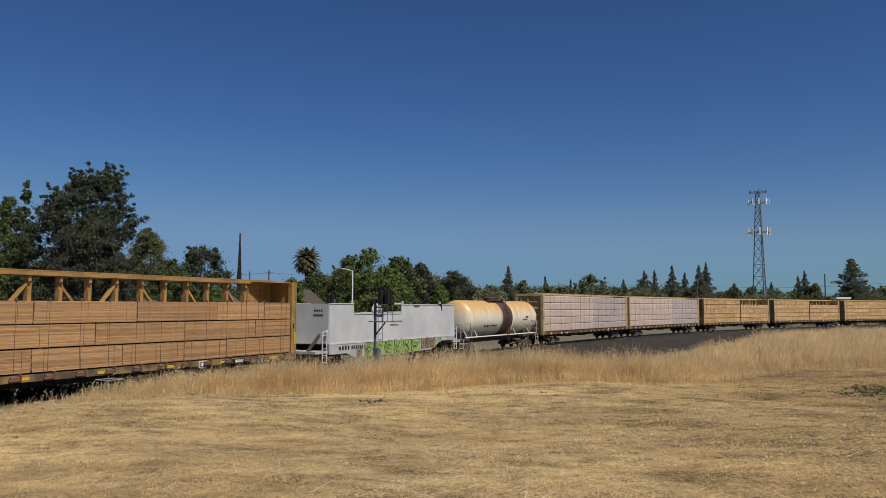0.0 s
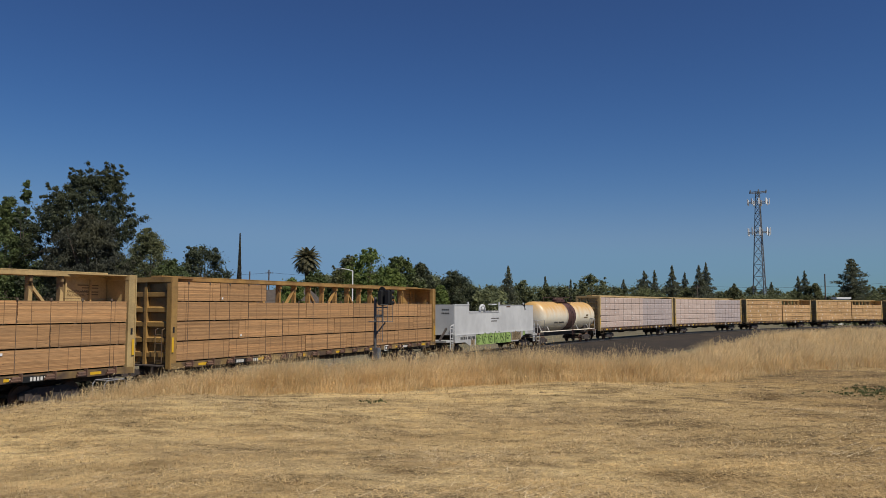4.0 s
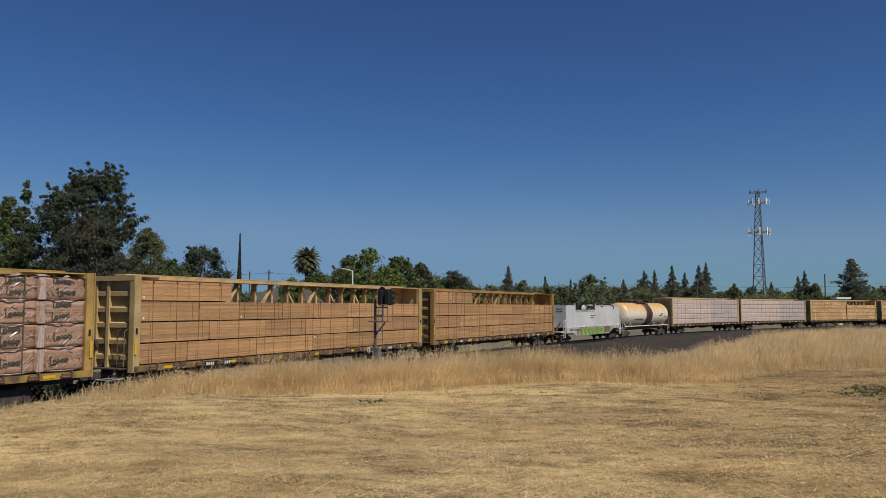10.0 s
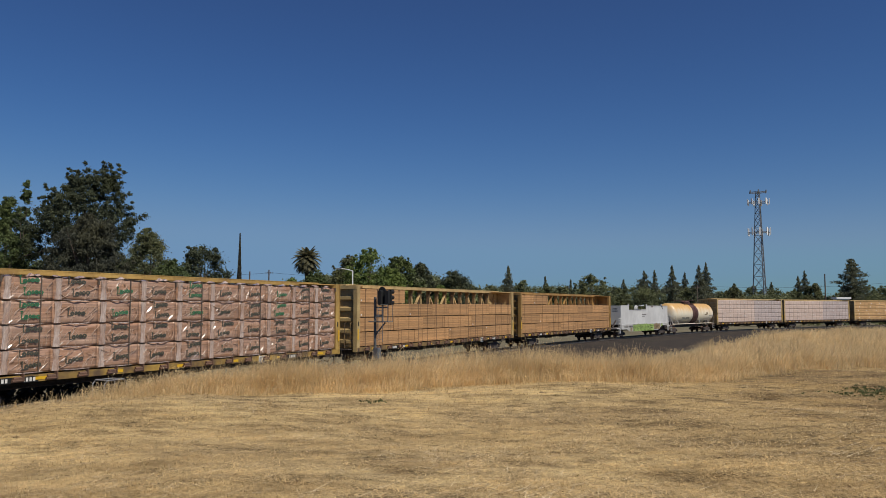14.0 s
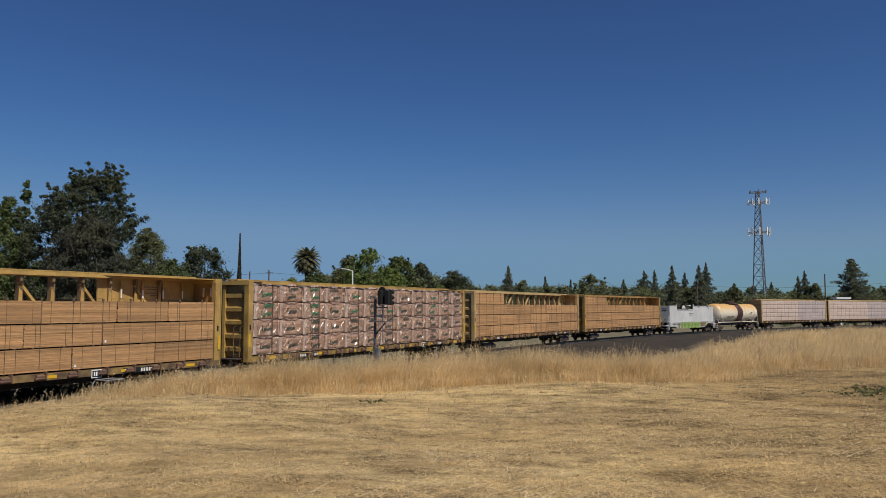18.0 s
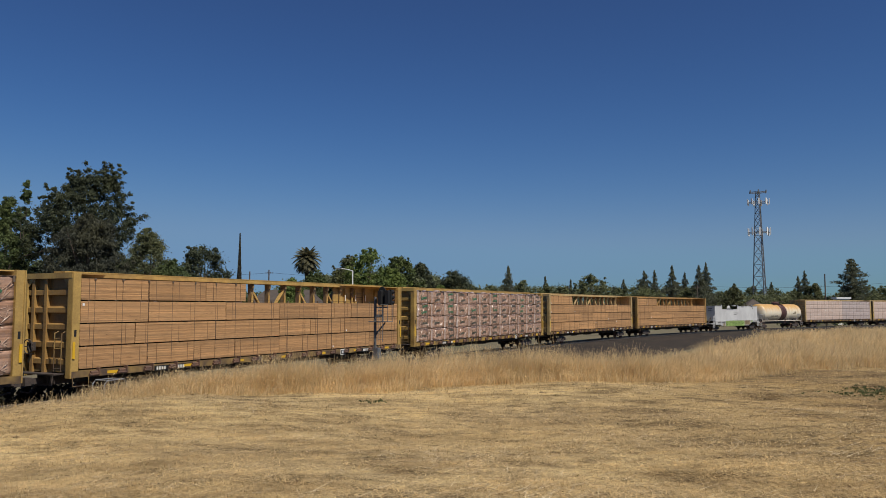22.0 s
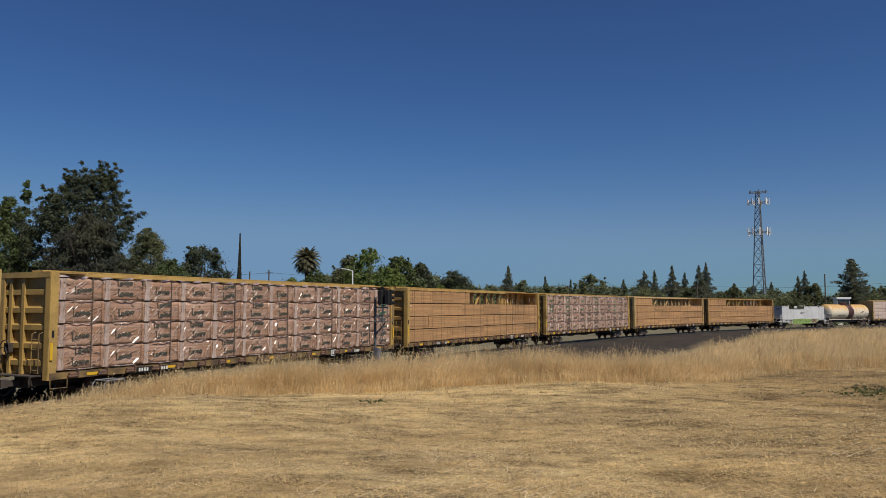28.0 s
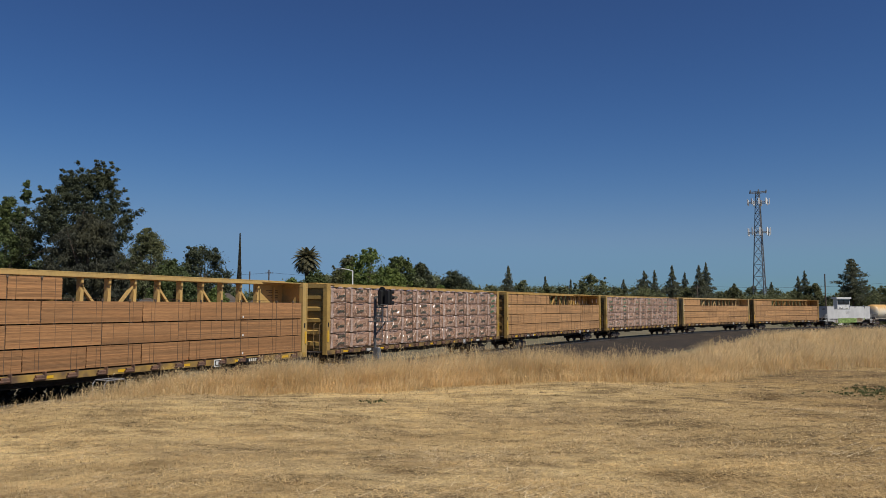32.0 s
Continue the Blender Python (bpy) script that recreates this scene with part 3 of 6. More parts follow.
def centre_beam_car(label, group, spinners, paint=YELLOW, bright=False, web=2.2, words=False, grimy=False):
    """An empty centre-beam flat car, base at the rail heads."""
    car = thing("centerbeam_flatcar", label, "freight car", group)
    part("centre_sill", Shape().box(0, 0, 0.92, 22.9, 0.55, 0.42), DARK, car)
    part("deck", Shape().box(0, 0, 1.19, 22.5, 2.66, 0.06), SILL, car)
    bol = Shape()
    for x in np.arange(-10.4, 10.5, 1.3):
        bol.box(x, 0, 1.06, 0.14, 2.6, 0.18)
    part("cross_bearers", bol, DARK, car)
    for y in (-1, 1):
        part("side_sill", Shape().box(0, y * 1.36, 1.09, LB, 0.05, 0.22).box(0, y * 1.33, 1.20, LB, 0.10, 0.02).box(0, y * 1.31, 0.985, LB, 0.14, 0.02), SILL_NEW if bright else SILL, car, "scuffed yellow side sill")
    chord = Shape().box(0, 0, 4.765, LB - 0.9, 0.62, 0.05).box(0, -0.29, 4.68, LB - 0.9, 0.04, 0.16).box(0, 0.29, 4.68, LB - 0.9, 0.04, 0.16).box(0, 0, 4.66, LB - 0.9, 0.2, 0.16)
    part("top_chord", chord, paint, car, "dull yellow steel top chord")
    base = Shape().box(0, 0, 1.30, LB - 0.6, 0.24, 0.2)
    part("bottom_chord", base, paint, car)
    xs = [HALF - 2.31 - 1.22 * k for k in range(15)]
    # posts take the darker brown-yellow paint on cars with the flag set
    post = shared(("post", paint.name, grimy), lambda: Shape().box(0, 0, 2.97, 0.03, 0.20, 3.42).box(0.07, -0.10, 2.97, 0.15, 0.03, 3.42).box(0.07, 0.10, 2.97, 0.15, 0.03, 3.42).box(0.0, -0.14, 4.50, 0.10, 0.20, 0.22).mesh("post", DULL if grimy else paint))
    plate = shared(("plate", paint.name), lambda: Shape().add([(-0.09, -0.16, 3.0), (0.09, -0.16, 3.0), (0.09, -0.16, 4.0), (-0.02, -0.16, 4.14), (-0.09, -0.13, 3.0), (0.09, -0.13, 3.0), (0.09, -0.13, 4.0), (-0.02, -0.13, 4.14)], [(0, 1, 2, 3), (7, 6, 5, 4), (0, 4, 5, 1), (1, 5, 6, 2), (2, 6, 7, 3), (3, 7, 4, 0)]).mesh("post_plate", paint))
    for x in xs:
        p = part("post", post, None, car, m=pose(x, 0, 0))
        part("post_plate", plate, None, p)
    for i, x in enumerate(xs):
        if i % 2 == 1 and i != 7:
            go = 1 if i < 7 else -1
            part("brace", Shape().beam((x, -0.05, 4.35), (x + go * 2.35, -0.05, 1.6), 0.10, 0.13, (0, 1, 0)), paint, car)
        if i in (6, 8):
            go = -1 if i == 6 else 1
            part("brace", Shape().beam((x, -0.05, 4.35), (x + go * 1.15, -0.05, 3.0), 0.10, 0.13, (0, 1, 0)), paint, car)
    for way in (-1, 1):
        long = web if way > 0 else 2.2
        x0, x1 = way * (HALF - long), way * (HALF - 0.3)
        g = Shape().box((x0 + x1) / 2, 0, 2.95, abs(x1 - x0), 0.07, 3.4)
        p = part("end_web", g, paint, car, "solid yellow end web with faded lettering")
        taper = Shape().add([(x1, -1.28, 4.69), (x1, 1.28, 4.69), (x0, 0.31, 4.735), (x0, -0.31, 4.735), (x1, -1.28, 4.65), (x1, 1.28, 4.65), (x0, 0.31, 4.695), (x0, -0.31, 4.695)],
                            [(0, 1, 2, 3), (7, 6, 5, 4), (0, 4, 5, 1), (1, 5, 6, 2), (2, 6, 7, 3), (3, 7, 4, 0)])
        part("top_gusset", taper, paint, p)
        bars = Shape()
        for k, (a, z, w) in enumerate(((0.35, 4.3, 0.9), (0.35, 4.2, 0.7), (0.35, 4.05, 0.8), (0.35, 3.95, 0.5))):
            bars.box(x1 - way * (a + w / 2 + (1.5 if long > 3 else 0)), -0.038, z, w, 0.01, 0.045)
        part("lettering", bars, FAINT, p, "faded unreadable lettering", kind="stuff")
        for k in range(int(long / 1.05)):
            part("stiffener", Shape().box(x1 - way * (0.75 + 1.05 * k), -0.09, 2.9, 0.05, 0.12, 3.2), paint, p)
        if way > 0 and words:
            part("lettering", words_mesh(("LOADING AND", "UNLOADING"), 0.14), None, p, "small dark stencilled words", pose(x1 - 1.75, -0.045, 4.02, 90, 0, 0))
        if long > 3:
            for y in (-0.55, -1.0):
                part("paint_patch", Shape().box(way * (HALF - 0.215), y, 4.12, 0.012, 0.10, 0.40), MARKING, p, "white paint patch")
            for k in range(4):
                part("paint_patch", Shape().box(x1 - way * (0.75 + 1.05 * k), -0.156, 4.0, 0.07, 0.012, 0.34), MARKING, p, "white paint patch")
        bulkhead(car, way, paint, OCHRE if long > 3 or (grimy and web > 3) else None)
        coupler(car, way * (HALF - 0.1), way)
    for x in (-8.2, 8.2):
        truck(car, x, spinners)
    part("brake_rigging", Shape().box(2.5, 0.6, 0.75, 1.2, 0.5, 0.4).tube([(-7, -0.5, 0.72), (7, -0.5, 0.72)], 0.03, 6).tube([(-1.5, 0.7, 0.7), (-0.2, 0.7, 0.7)], 0.18, 10), DARK, car)
    win = shared("winch", lambda: Shape().box(0, -1.43, 1.10, 0.30, 0.12, 0.17, cut=0.04).tube([(-0.2, -1.45, 1.05), (0.2, -1.45, 1.05)], 0.055, 8).box(0.17, -1.44, 1.16, 0.05, 0.16, 0.26).mesh("strap_winch", RUST))
    for x in np.arange(-HALF + 0.95, HALF - 0.5, 1.22):
        part("strap_winch", win, None, car, m=pose(x, 0, 0))
        part("strap_winch", win, None, car, m=pose(x, 0, 0, 0, 0, 180))
    ref = shared("reflector", lambda: Shape().box(0, -1.389, 1.09, 0.46, 0.008, 0.10).mesh("reflector", MARK_YELLOW))
    for x in (-9.9, -6.2, -3.1, 0.0, 3.1, 6.2, 9.4):
        part("reflector", ref, None, car, "yellow reflective marker", m=pose(x + 0.3, 0, 0))
    for way in (-1, 1):
        s = Shape()
        for k in range(10):
            s.box(way * 7.0 + 0.125 * (k - 4) + (0.22 if k > 3 else 0), -1.392, 1.07, 0.08, 0.008, 0.13)
        board = part("marking_panel", Shape().box(way * 7.0 + 0.18, -1.387, 1.07, 1.65, 0.006, 0.20), BLACK, car, "black painted marking panel")
        part("car_marking", s, MARKING, board, "worn white car marking bars", kind="stuff")
    panel = part("data_panel", Shape().box(5.2, -1.40, 1.06, 0.42, 0.02, 0.30), WHITE, car, "small white data panel")
    part("panel_print", Shape().box(5.2, -1.412, 1.06, 0.36, 0.008, 0.23), BLACK, panel, "dark printed field", kind="stuff")
    part("lettering", Shape().box(5.10, -1.418, 1.06, 0.05, 0.006, 0.15).box(5.19, -1.418, 1.06, 0.07, 0.006, 0.15).box(5.30, -1.418, 1.06, 0.05, 0.006, 0.15), WHITE, panel, kind="stuff")
    for way in (-1, 1):
        # the slot is a black plate, the hole's inner shade put into its colour
        part("post_slot", Shape().box(way * (HALF - 0.16), -1.383, 2.55, 0.09, 0.012, 0.24), BLACK, car)
        part("corner_flash", Shape().box(way * (HALF - 0.1), -1.415, 1.95, 0.10, 0.01, 0.60), MARK_YELLOW, car, "bright yellow reflective strip")
    return car


def straps(car, steps, film=False):
    """Webbing from each winch over the load to the top chord; steps: (x from, x to, height of the load)."""
    for x in np.arange(-HALF + 0.95, HALF - 0.5, 1.22):
        top = max((h for a, b, h in steps if a <= x <= b), default=3.76)
        part("strap", Shape().box(x, -1.345, (1.2 + top) / 2, 0.013, 0.010, top - 1.15).beam((x, -1.345, top + 0.02), (x, -0.3, top + 0.03 if top < 4.2 else 4.56), 0.03, 0.012).box(x, -1.345, top - 0.02, 0.07, 0.05, 0.09), STRAP, car)


def load_lumber(car, full, seed, height=0.77, pitch=0.82, tiers=3, tags=0.18, wood=LUMBER, parted=False):
    """Rows of sawn bundles on the field side and long ones on the far side; full: (from, to) where a top tier lies."""
    r = random.Random(seed)
    lo, hi = -HALF + 0.36, HALF - 0.36
    rows = [(t, lo, hi) for t in range(tiers)] if not parted else [(t, *run) for t in range(tiers) for run in ((lo, full[1]), (full[1] + 0.24, hi))]
    for tier, a, b in rows + [(tiers, *full)]:
        x = a
        while b - x > 0.6:
            n = r.choice((2.44, 3.05, 3.05, 3.66, 4.27))
            n = b - x if b - x - n < 1.8 else n
            n = min(n, b - x)
            dz = 1.27 + tier * pitch + r.uniform(0, 0.012)
            part("timber_pack", lumber_mesh(n - 0.05, r.randrange(3), height, wood), None, car, "" if tier else "banded bundle of sawn boards", pose(x + n / 2, -0.735 + r.uniform(-0.012, 0.012), dz))
            band = shared(("band", height), lambda: Shape().box(0, -0.607, height / 2, 0.012, 0.006, height).box(0, 0, height + 0.003, 0.012, 1.2, 0.006).mesh("steel_band", STEEL_BAND))
            for k in (0.17, 0.83) if n < 3 else (0.12, 0.5, 0.88):
                part("steel_band", band, None, car, m=pose(x + n * k + r.uniform(-0.06, 0.06), -0.742, dz))
            if tier:
                stick = shared("stick", lambda: Shape().box(0, 0, 0, 0.09, 1.2, 0.036).mesh("stacking_stick", STICKER))
                for k in (0.12, 0.5, 0.88):
                    part("stacking_stick", stick, None, car, m=pose(x + n * k, -0.72, dz - 0.02))
            if r.random() < tags:
                part("paper_tag", Shape().box(x + (0.12 if tags < 1 else n * 0.4), -1.355, dz + height * (r.choice((0.15, 0.85)) if tags < 1 else 0.5), 0.08 if tags < 1 else 0.17, 0.006, 0.09 if tags < 1 else 0.17), WHITE, car)
            x += n
        for k in range(4):
            w = (b - a) / 4
            part("timber_pack", lumber_mesh(w - 0.06, 9, height, wood), None, car, m=pose(a + (k + 0.5) * w, 0.735, 1.27 + tier * pitch))
    straps(car, [(full[0], full[1], 1.27 + (tiers + 1) * pitch - 0.04)])


def crumpled(length, height, seed, bulge=0.05, crease=1.0):
    """A film-wrapped package with a bulging, wrinkled face."""
    nx, nz = 14, 8
    s = Shape()
    for i in range(nx + 1):
        for j in range(nz + 1):
            u, v = i / nx, j / nz
            rim = min(u, 1 - u, v, 1 - v)
            w = noise.noise((u * 5 + seed * 7.3, v * 4 - seed, seed * 1.7)) * 0.025 + noise.noise((u * 13 + v * 9, v * 12 + seed, 3.1 * seed)) * 0.010
            w *= crease
            s.v.append(((u - 0.5) * length, -0.6 - bulge * min(1, rim * 9) * 0.5 + w * (0.4 + min(1, rim * 6)), v * height))
    for i in range(nx):
        for j in range(nz):
            a = i * (nz + 1) + j
            s.f.append((a, a + nz + 1, a + nz + 2, a + 1))
    k = len(s.v)
    s.v += [(-length / 2, 0.6, 0), (length / 2, 0.6, 0), (length / 2, 0.6, height), (-length / 2, 0.6, height)]
    bot, top = [i * (nz + 1) for i in range(nx + 1)], [i * (nz + 1) + nz for i in range(nx + 1)]
    left, right = list(range(nz + 1)), [nx * (nz + 1) + j for j in range(nz + 1)]
    s.f += [tuple(bot[::-1] + [k, k + 1]), tuple(top + [k + 2, k + 3]), tuple(left + [k + 3, k]), tuple(right[::-1] + [k + 1, k + 2]), (k + 1, k, k + 3, k + 2)]
    return s


PACK_MESH, MARK_MESH = {}, {}


def trade_mark(kind):
    """A plain row of blocks in the printed mark's size, with a hooked bar before it."""
    if kind not in MARK_MESH:
        s = Shape()
        for x, w, h, dz in ((-0.20, 0.075, 0.075, -0.03), (-0.06, 0.05, 0.06, 0.0), (0.07, 0.07, 0.065, 0.0), (0.235, 0.085, 0.065, 0.0)):
            ring = [(q, 1.0) for q in np.linspace(0, 2 * math.pi, 9)[:-1]]
            outer, inner = ([(x + w * k * math.cos(q), dz + h * k * math.sin(q)) for q, _ in ring] for k in (1.12, 0.36))
            for i in range(8):
                j = (i + 1) % 8
                s.prism([outer[i], outer[j], inner[j], inner[i]], -0.004, 0.004)
        s.box(-0.36, 0, 0.03, 0.035, 0.008, 0.24).box(-0.31, 0, -0.10, 0.13, 0.008, 0.03).box(-0.365, 0, 0.155, 0.10, 0.008, 0.03)
        MARK_MESH[kind] = s.mesh("printed_mark", PRINT_GREEN if kind == "green" else PRINT_DARK)
    return MARK_MESH[kind]


def film_fold(w, pitch, r):
    """A strip of bunched film at a pack's end: long uneven pleats that fan out from a pinch."""
    s, n, cols = Shape(), 9, 9
    pinch = r.uniform(0.25, 0.75)
    shift = [r.uniform(-0.012, 0.012) for _ in range(cols + 1)]
    deep = [r.uniform(0.0, 0.035) for _ in range(cols + 1)]
    for j in range(n + 1):
        v = j / n
        spread = 0.62 + 0.55 * abs(v - pinch)
        for i in range(cols + 1):
            u = (i / cols - 0.5) * spread
            out = deep[i] * (0.5 + abs(v - pinch)) * (1 if 0 < i < cols else 0) + r.uniform(0, 0.006)
            s.v.append((-w / 2 + 0.16 + u * 0.30 + shift[i] + 0.02 * (v - pinch), -0.634 - out, 0.02 + (pitch - 0.07) * v))
    for j in range(n):
        for i in range(cols):
            a = j * (cols + 1) + i
            s.f.append((a, a + 1, a + cols + 2, a + cols + 1))
    return s.mesh("film_fold", FOLD)


def film_crest(w, r):
    """Loose film that stands up along a stack's top edge."""
    s, n, rows = Shape(), 14, 4
    for i in range(n + 1):
        puff = max(0.02, 0.10 * math.sin(i * 0.9 + r.uniform(-0.5, 0.5)) + r.uniform(-0.04, 0.07))
        for j in range(rows + 1):
            v = j / rows
            s.v.append(((i / n - 0.5) * w + r.uniform(-0.02, 0.02), -0.64 + 0.50 * v + r.uniform(-0.02, 0.02), puff * math.sin(math.pi * min(1, 0.12 + v)) + r.uniform(0, 0.02)))
    for i in range(n):
        for j in range(rows):
            a = i * (rows + 1) + j
            s.f.append((a, a + rows + 1, a + rows + 2, a + 1))
    return s.mesh("film_crest", FOLD)


def film_creases(w, pitch, r):
    """Sharp glossy creases across a pack's face."""
    s = Shape()
    for _ in range(34):
        x, z = r.uniform(-w * 0.42, w * 0.42), r.uniform(0.12, pitch - 0.16)
        a = r.gauss(0.95, 0.35) if r.random() < 0.75 else r.uniform(0, 3.1)
        n, b, h = r.uniform(0.05, 0.32), r.uniform(0.008, 0.022), r.uniform(0.010, 0.028)
        d, side = Vector((math.cos(a), 0, math.sin(a))), Vector((-math.sin(a), 0, math.cos(a)))
        c = Vector((x, -0.645, z))
        s.add([c - d * n, c + d * n, c + side * b, c - side * b, c + Vector((0, -h, 0)) + d * (n * 0.3)], [(0, 4, 2), (4, 1, 2), (0, 3, 4), (4, 3, 1)])
    return s.mesh("film_creases", CREASE)


def load_film_packs(car, seed, greens):
    """Four tiers of film-wrapped timber packs; greens: the columns with green print."""
    r = random.Random(seed)
    lo, cols, tiers, pitch = -HALF + 0.34, 12, 4, 0.815
    w = (LB - 0.68) / cols
    for c in range(cols):
        x = lo + (c + 0.5) * w
        for t in range(tiers):
            k = r.randrange(6)
            if k not in PACK_MESH:
                PACK_MESH[k] = crumpled(w - 0.06, pitch - 0.03, k + 1).mesh("wrapped_pack", FILM, True)
            z = 1.27 + t * pitch
            pk = part("wrapped_pack", PACK_MESH[k], None, car, "clear film over pinkish timber" if t == 0 else "", pose(x, -0.74, z))
            green = c in greens and t >= 2
            for dz in ((0.26, 0.66) if r.random() < 0.45 else (0.36,)):
                mk = part("printed_mark", trade_mark("green" if green else "dark"), None, pk, "", pose(r.uniform(-0.05, 0.2), -0.66, dz, 0, r.uniform(-4, 4), 0), kind="stuff")
            fold = shared(("fold", r.randrange(5)), lambda: film_fold(w, pitch, r))
            part("film_fold", fold, None, pk)
            crease = shared(("crease", r.randrange(8)), lambda: film_creases(w, pitch, r))
            part("film_creases", crease, None, pk, kind="stuff")
            if t == tiers - 1:
                part("film_crest", shared(("crest", r.randrange(6)), lambda: film_crest(w, r)), None, pk, m=pose(0, 0, pitch - 0.05))
            sw = Shape()
            pts = [(-w * 0.32 + w * 0.64 * q / 8, -0.66 - 0.02 * math.sin(q * 2.1 + k), 0.03 - 0.05 * math.sin(math.pi * q / 8) * (1 if t else 0.4)) for q in range(9)]
            sw.tube(pts, [0.006, 0.014, 0.024, 0.018, 0.027, 0.018, 0.024, 0.014, 0.006], 6)
            part("film_swag", sw, GATHER, pk)
    for c in range(4):
        part("wrapped_pack", Shape().box(0, 0, 1.62, 5.4, 1.2, 3.24), FILM, car, m=pose(lo + (c + 0.5) * 5.5, 0.74, 1.27))
    for c in range(0, cols):
        if c % 2 == 0:
            x = lo + (c + 0.72) * w
            part("strap", Shape().box(x, -1.42, 2.9, 0.04, 0.012, 3.3).beam((x, -1.42, 4.55), (x, -0.3, 4.6), 0.04, 0.012), STRAP, car)
        else:
            part("strap", Shape().box(lo + (c + 0.95) * w, -1.41, 4.4, 0.07, 0.04, 0.22), STRAP, car)


def load_white_wrap(car, seed, split):
    """Paper-wrapped packs: pale pink-white up to split, then bluish."""
    r = random.Random(seed)
    lo, hi, tiers = -HALF + 0.36, HALF - 0.36, 5
    for a, b, n, mat in ((lo, split, 5, WRAP_WHITE), (split, hi, 4, WRAP_BLUE)):
        w = (b - a) / n
        for i in range(n):
            for t in range(tiers):
                me = shared(("white", mat.name, round(w, 2), r.randrange(3)), lambda: crumpled(w - 0.014, 0.640, r.randrange(90), 0.012, 0.3).mesh("wrapped_pack", mat, True))
                pk = part("wrapped_pack", me, None, car, "", pose(a + (i + 0.5) * w, -0.74 + r.uniform(-0.01, 0.01), 1.27 + t * 0.652))
                part("paper_tag", Shape().box(0.1 * w, -0.625, 0.32, 0.11, 0.006, 0.11), WHITE, pk)
            for q in (w * 0.5,):
                part("strap", Shape().box(a + i * w + q, -1.40, 2.9, 0.018, 0.012, 3.26), STRAP, car)
        part("wrapped_pack", Shape().box((a + b) / 2, 0.74, 2.9, b - a, 1.2, 3.24), mat, car)


SPIN = {}


def lumber_car(label, full, seed, group="lumber cars", paint=YELLOW, bright=False, web=2.2, words=False, grimy=False, **k):
    sp = []
    car = centre_beam_car(label, group, sp, paint, bright, web, words, grimy)
    load_lumber(car, full, seed, **k)
    SPIN[car.name] = sp
    return car


def strokes(paths, w, y):
    """Flat round-ended strokes on a wall that faces -y; paths: rows of (x, z)."""
    s = Shape()
    for path in paths:
        for (x0, z0), (x1, z1) in zip(path, path[1:]):
            a = math.atan2(z1 - z0, x1 - x0)
            ring = [(x1 + w * math.cos(a + q), z1 + w * math.sin(a + q)) for q in np.linspace(-1.57, 1.57, 5)]
            ring += [(x0 + w * math.cos(a + q), z0 + w * math.sin(a + q)) for q in np.linspace(1.57, 4.71, 5)]
            s.prism(ring, y - 0.003, y)
    return s


def sprayed_letters(car, x, z, count, pitch, height, paint, label, seed):
    """Fat meaningless sprayed glyphs: a dark outline, the fill and a few inner lines."""
    r = random.Random(seed)
    out = part("sprayed_panel", Shape().prism([(x - 0.1, z - 0.16), (x + count * pitch, z - 0.16), (x + count * pitch + 0.08, z + height * 0.55), (x + count * pitch - 0.1, z + height - 0.18), (x, z + height - 0.2)], -1.556, -1.553), paint, car, label)
    fat, thin_ = [], []
    for k in range(count):
        x0, w, h = x + (k + 0.08) * pitch, pitch * 0.72, height * r.uniform(0.62, 0.78)
        lean = r.uniform(-0.05, 0.08)
        left, right = [(x0, z), (x0 + lean, z + h)], [(x0 + w * 0.8, z), (x0 + w * 0.8 + lean, z + h)]
        arc = [(x0 + w * (0.4 + 0.45 * math.cos(q)), z + h * (0.5 + 0.45 * math.sin(q))) for q in np.linspace(0.6, r.uniform(3.6, 5.6), 6)]
        fat += r.choice(([left, right], [left, arc], [arc], [left, [(x0, z + h), (x0 + w, z + h * 0.9)], [(x0, z + h * 0.5), (x0 + w * 0.7, z + h * 0.5)]], [left, [(x0, z + h * 0.5), (x0 + w * 0.5, z), (x0 + w, z + h)]]))
        thin_ += [[(x0 + r.uniform(0, w), z + r.uniform(0, h)), (x0 + r.uniform(0, w), z + r.uniform(0, h))]]
    part("outline", strokes(fat, height * 0.19, -1.560), BLACK, out, "black sprayed outline", kind="stuff")
    part("fill", strokes(fat, height * 0.135, -1.566), paint, out, kind="stuff")
    part("stroke", strokes(thin_, height * 0.03, -1.571), BLACK, out, kind="stuff")
    return out


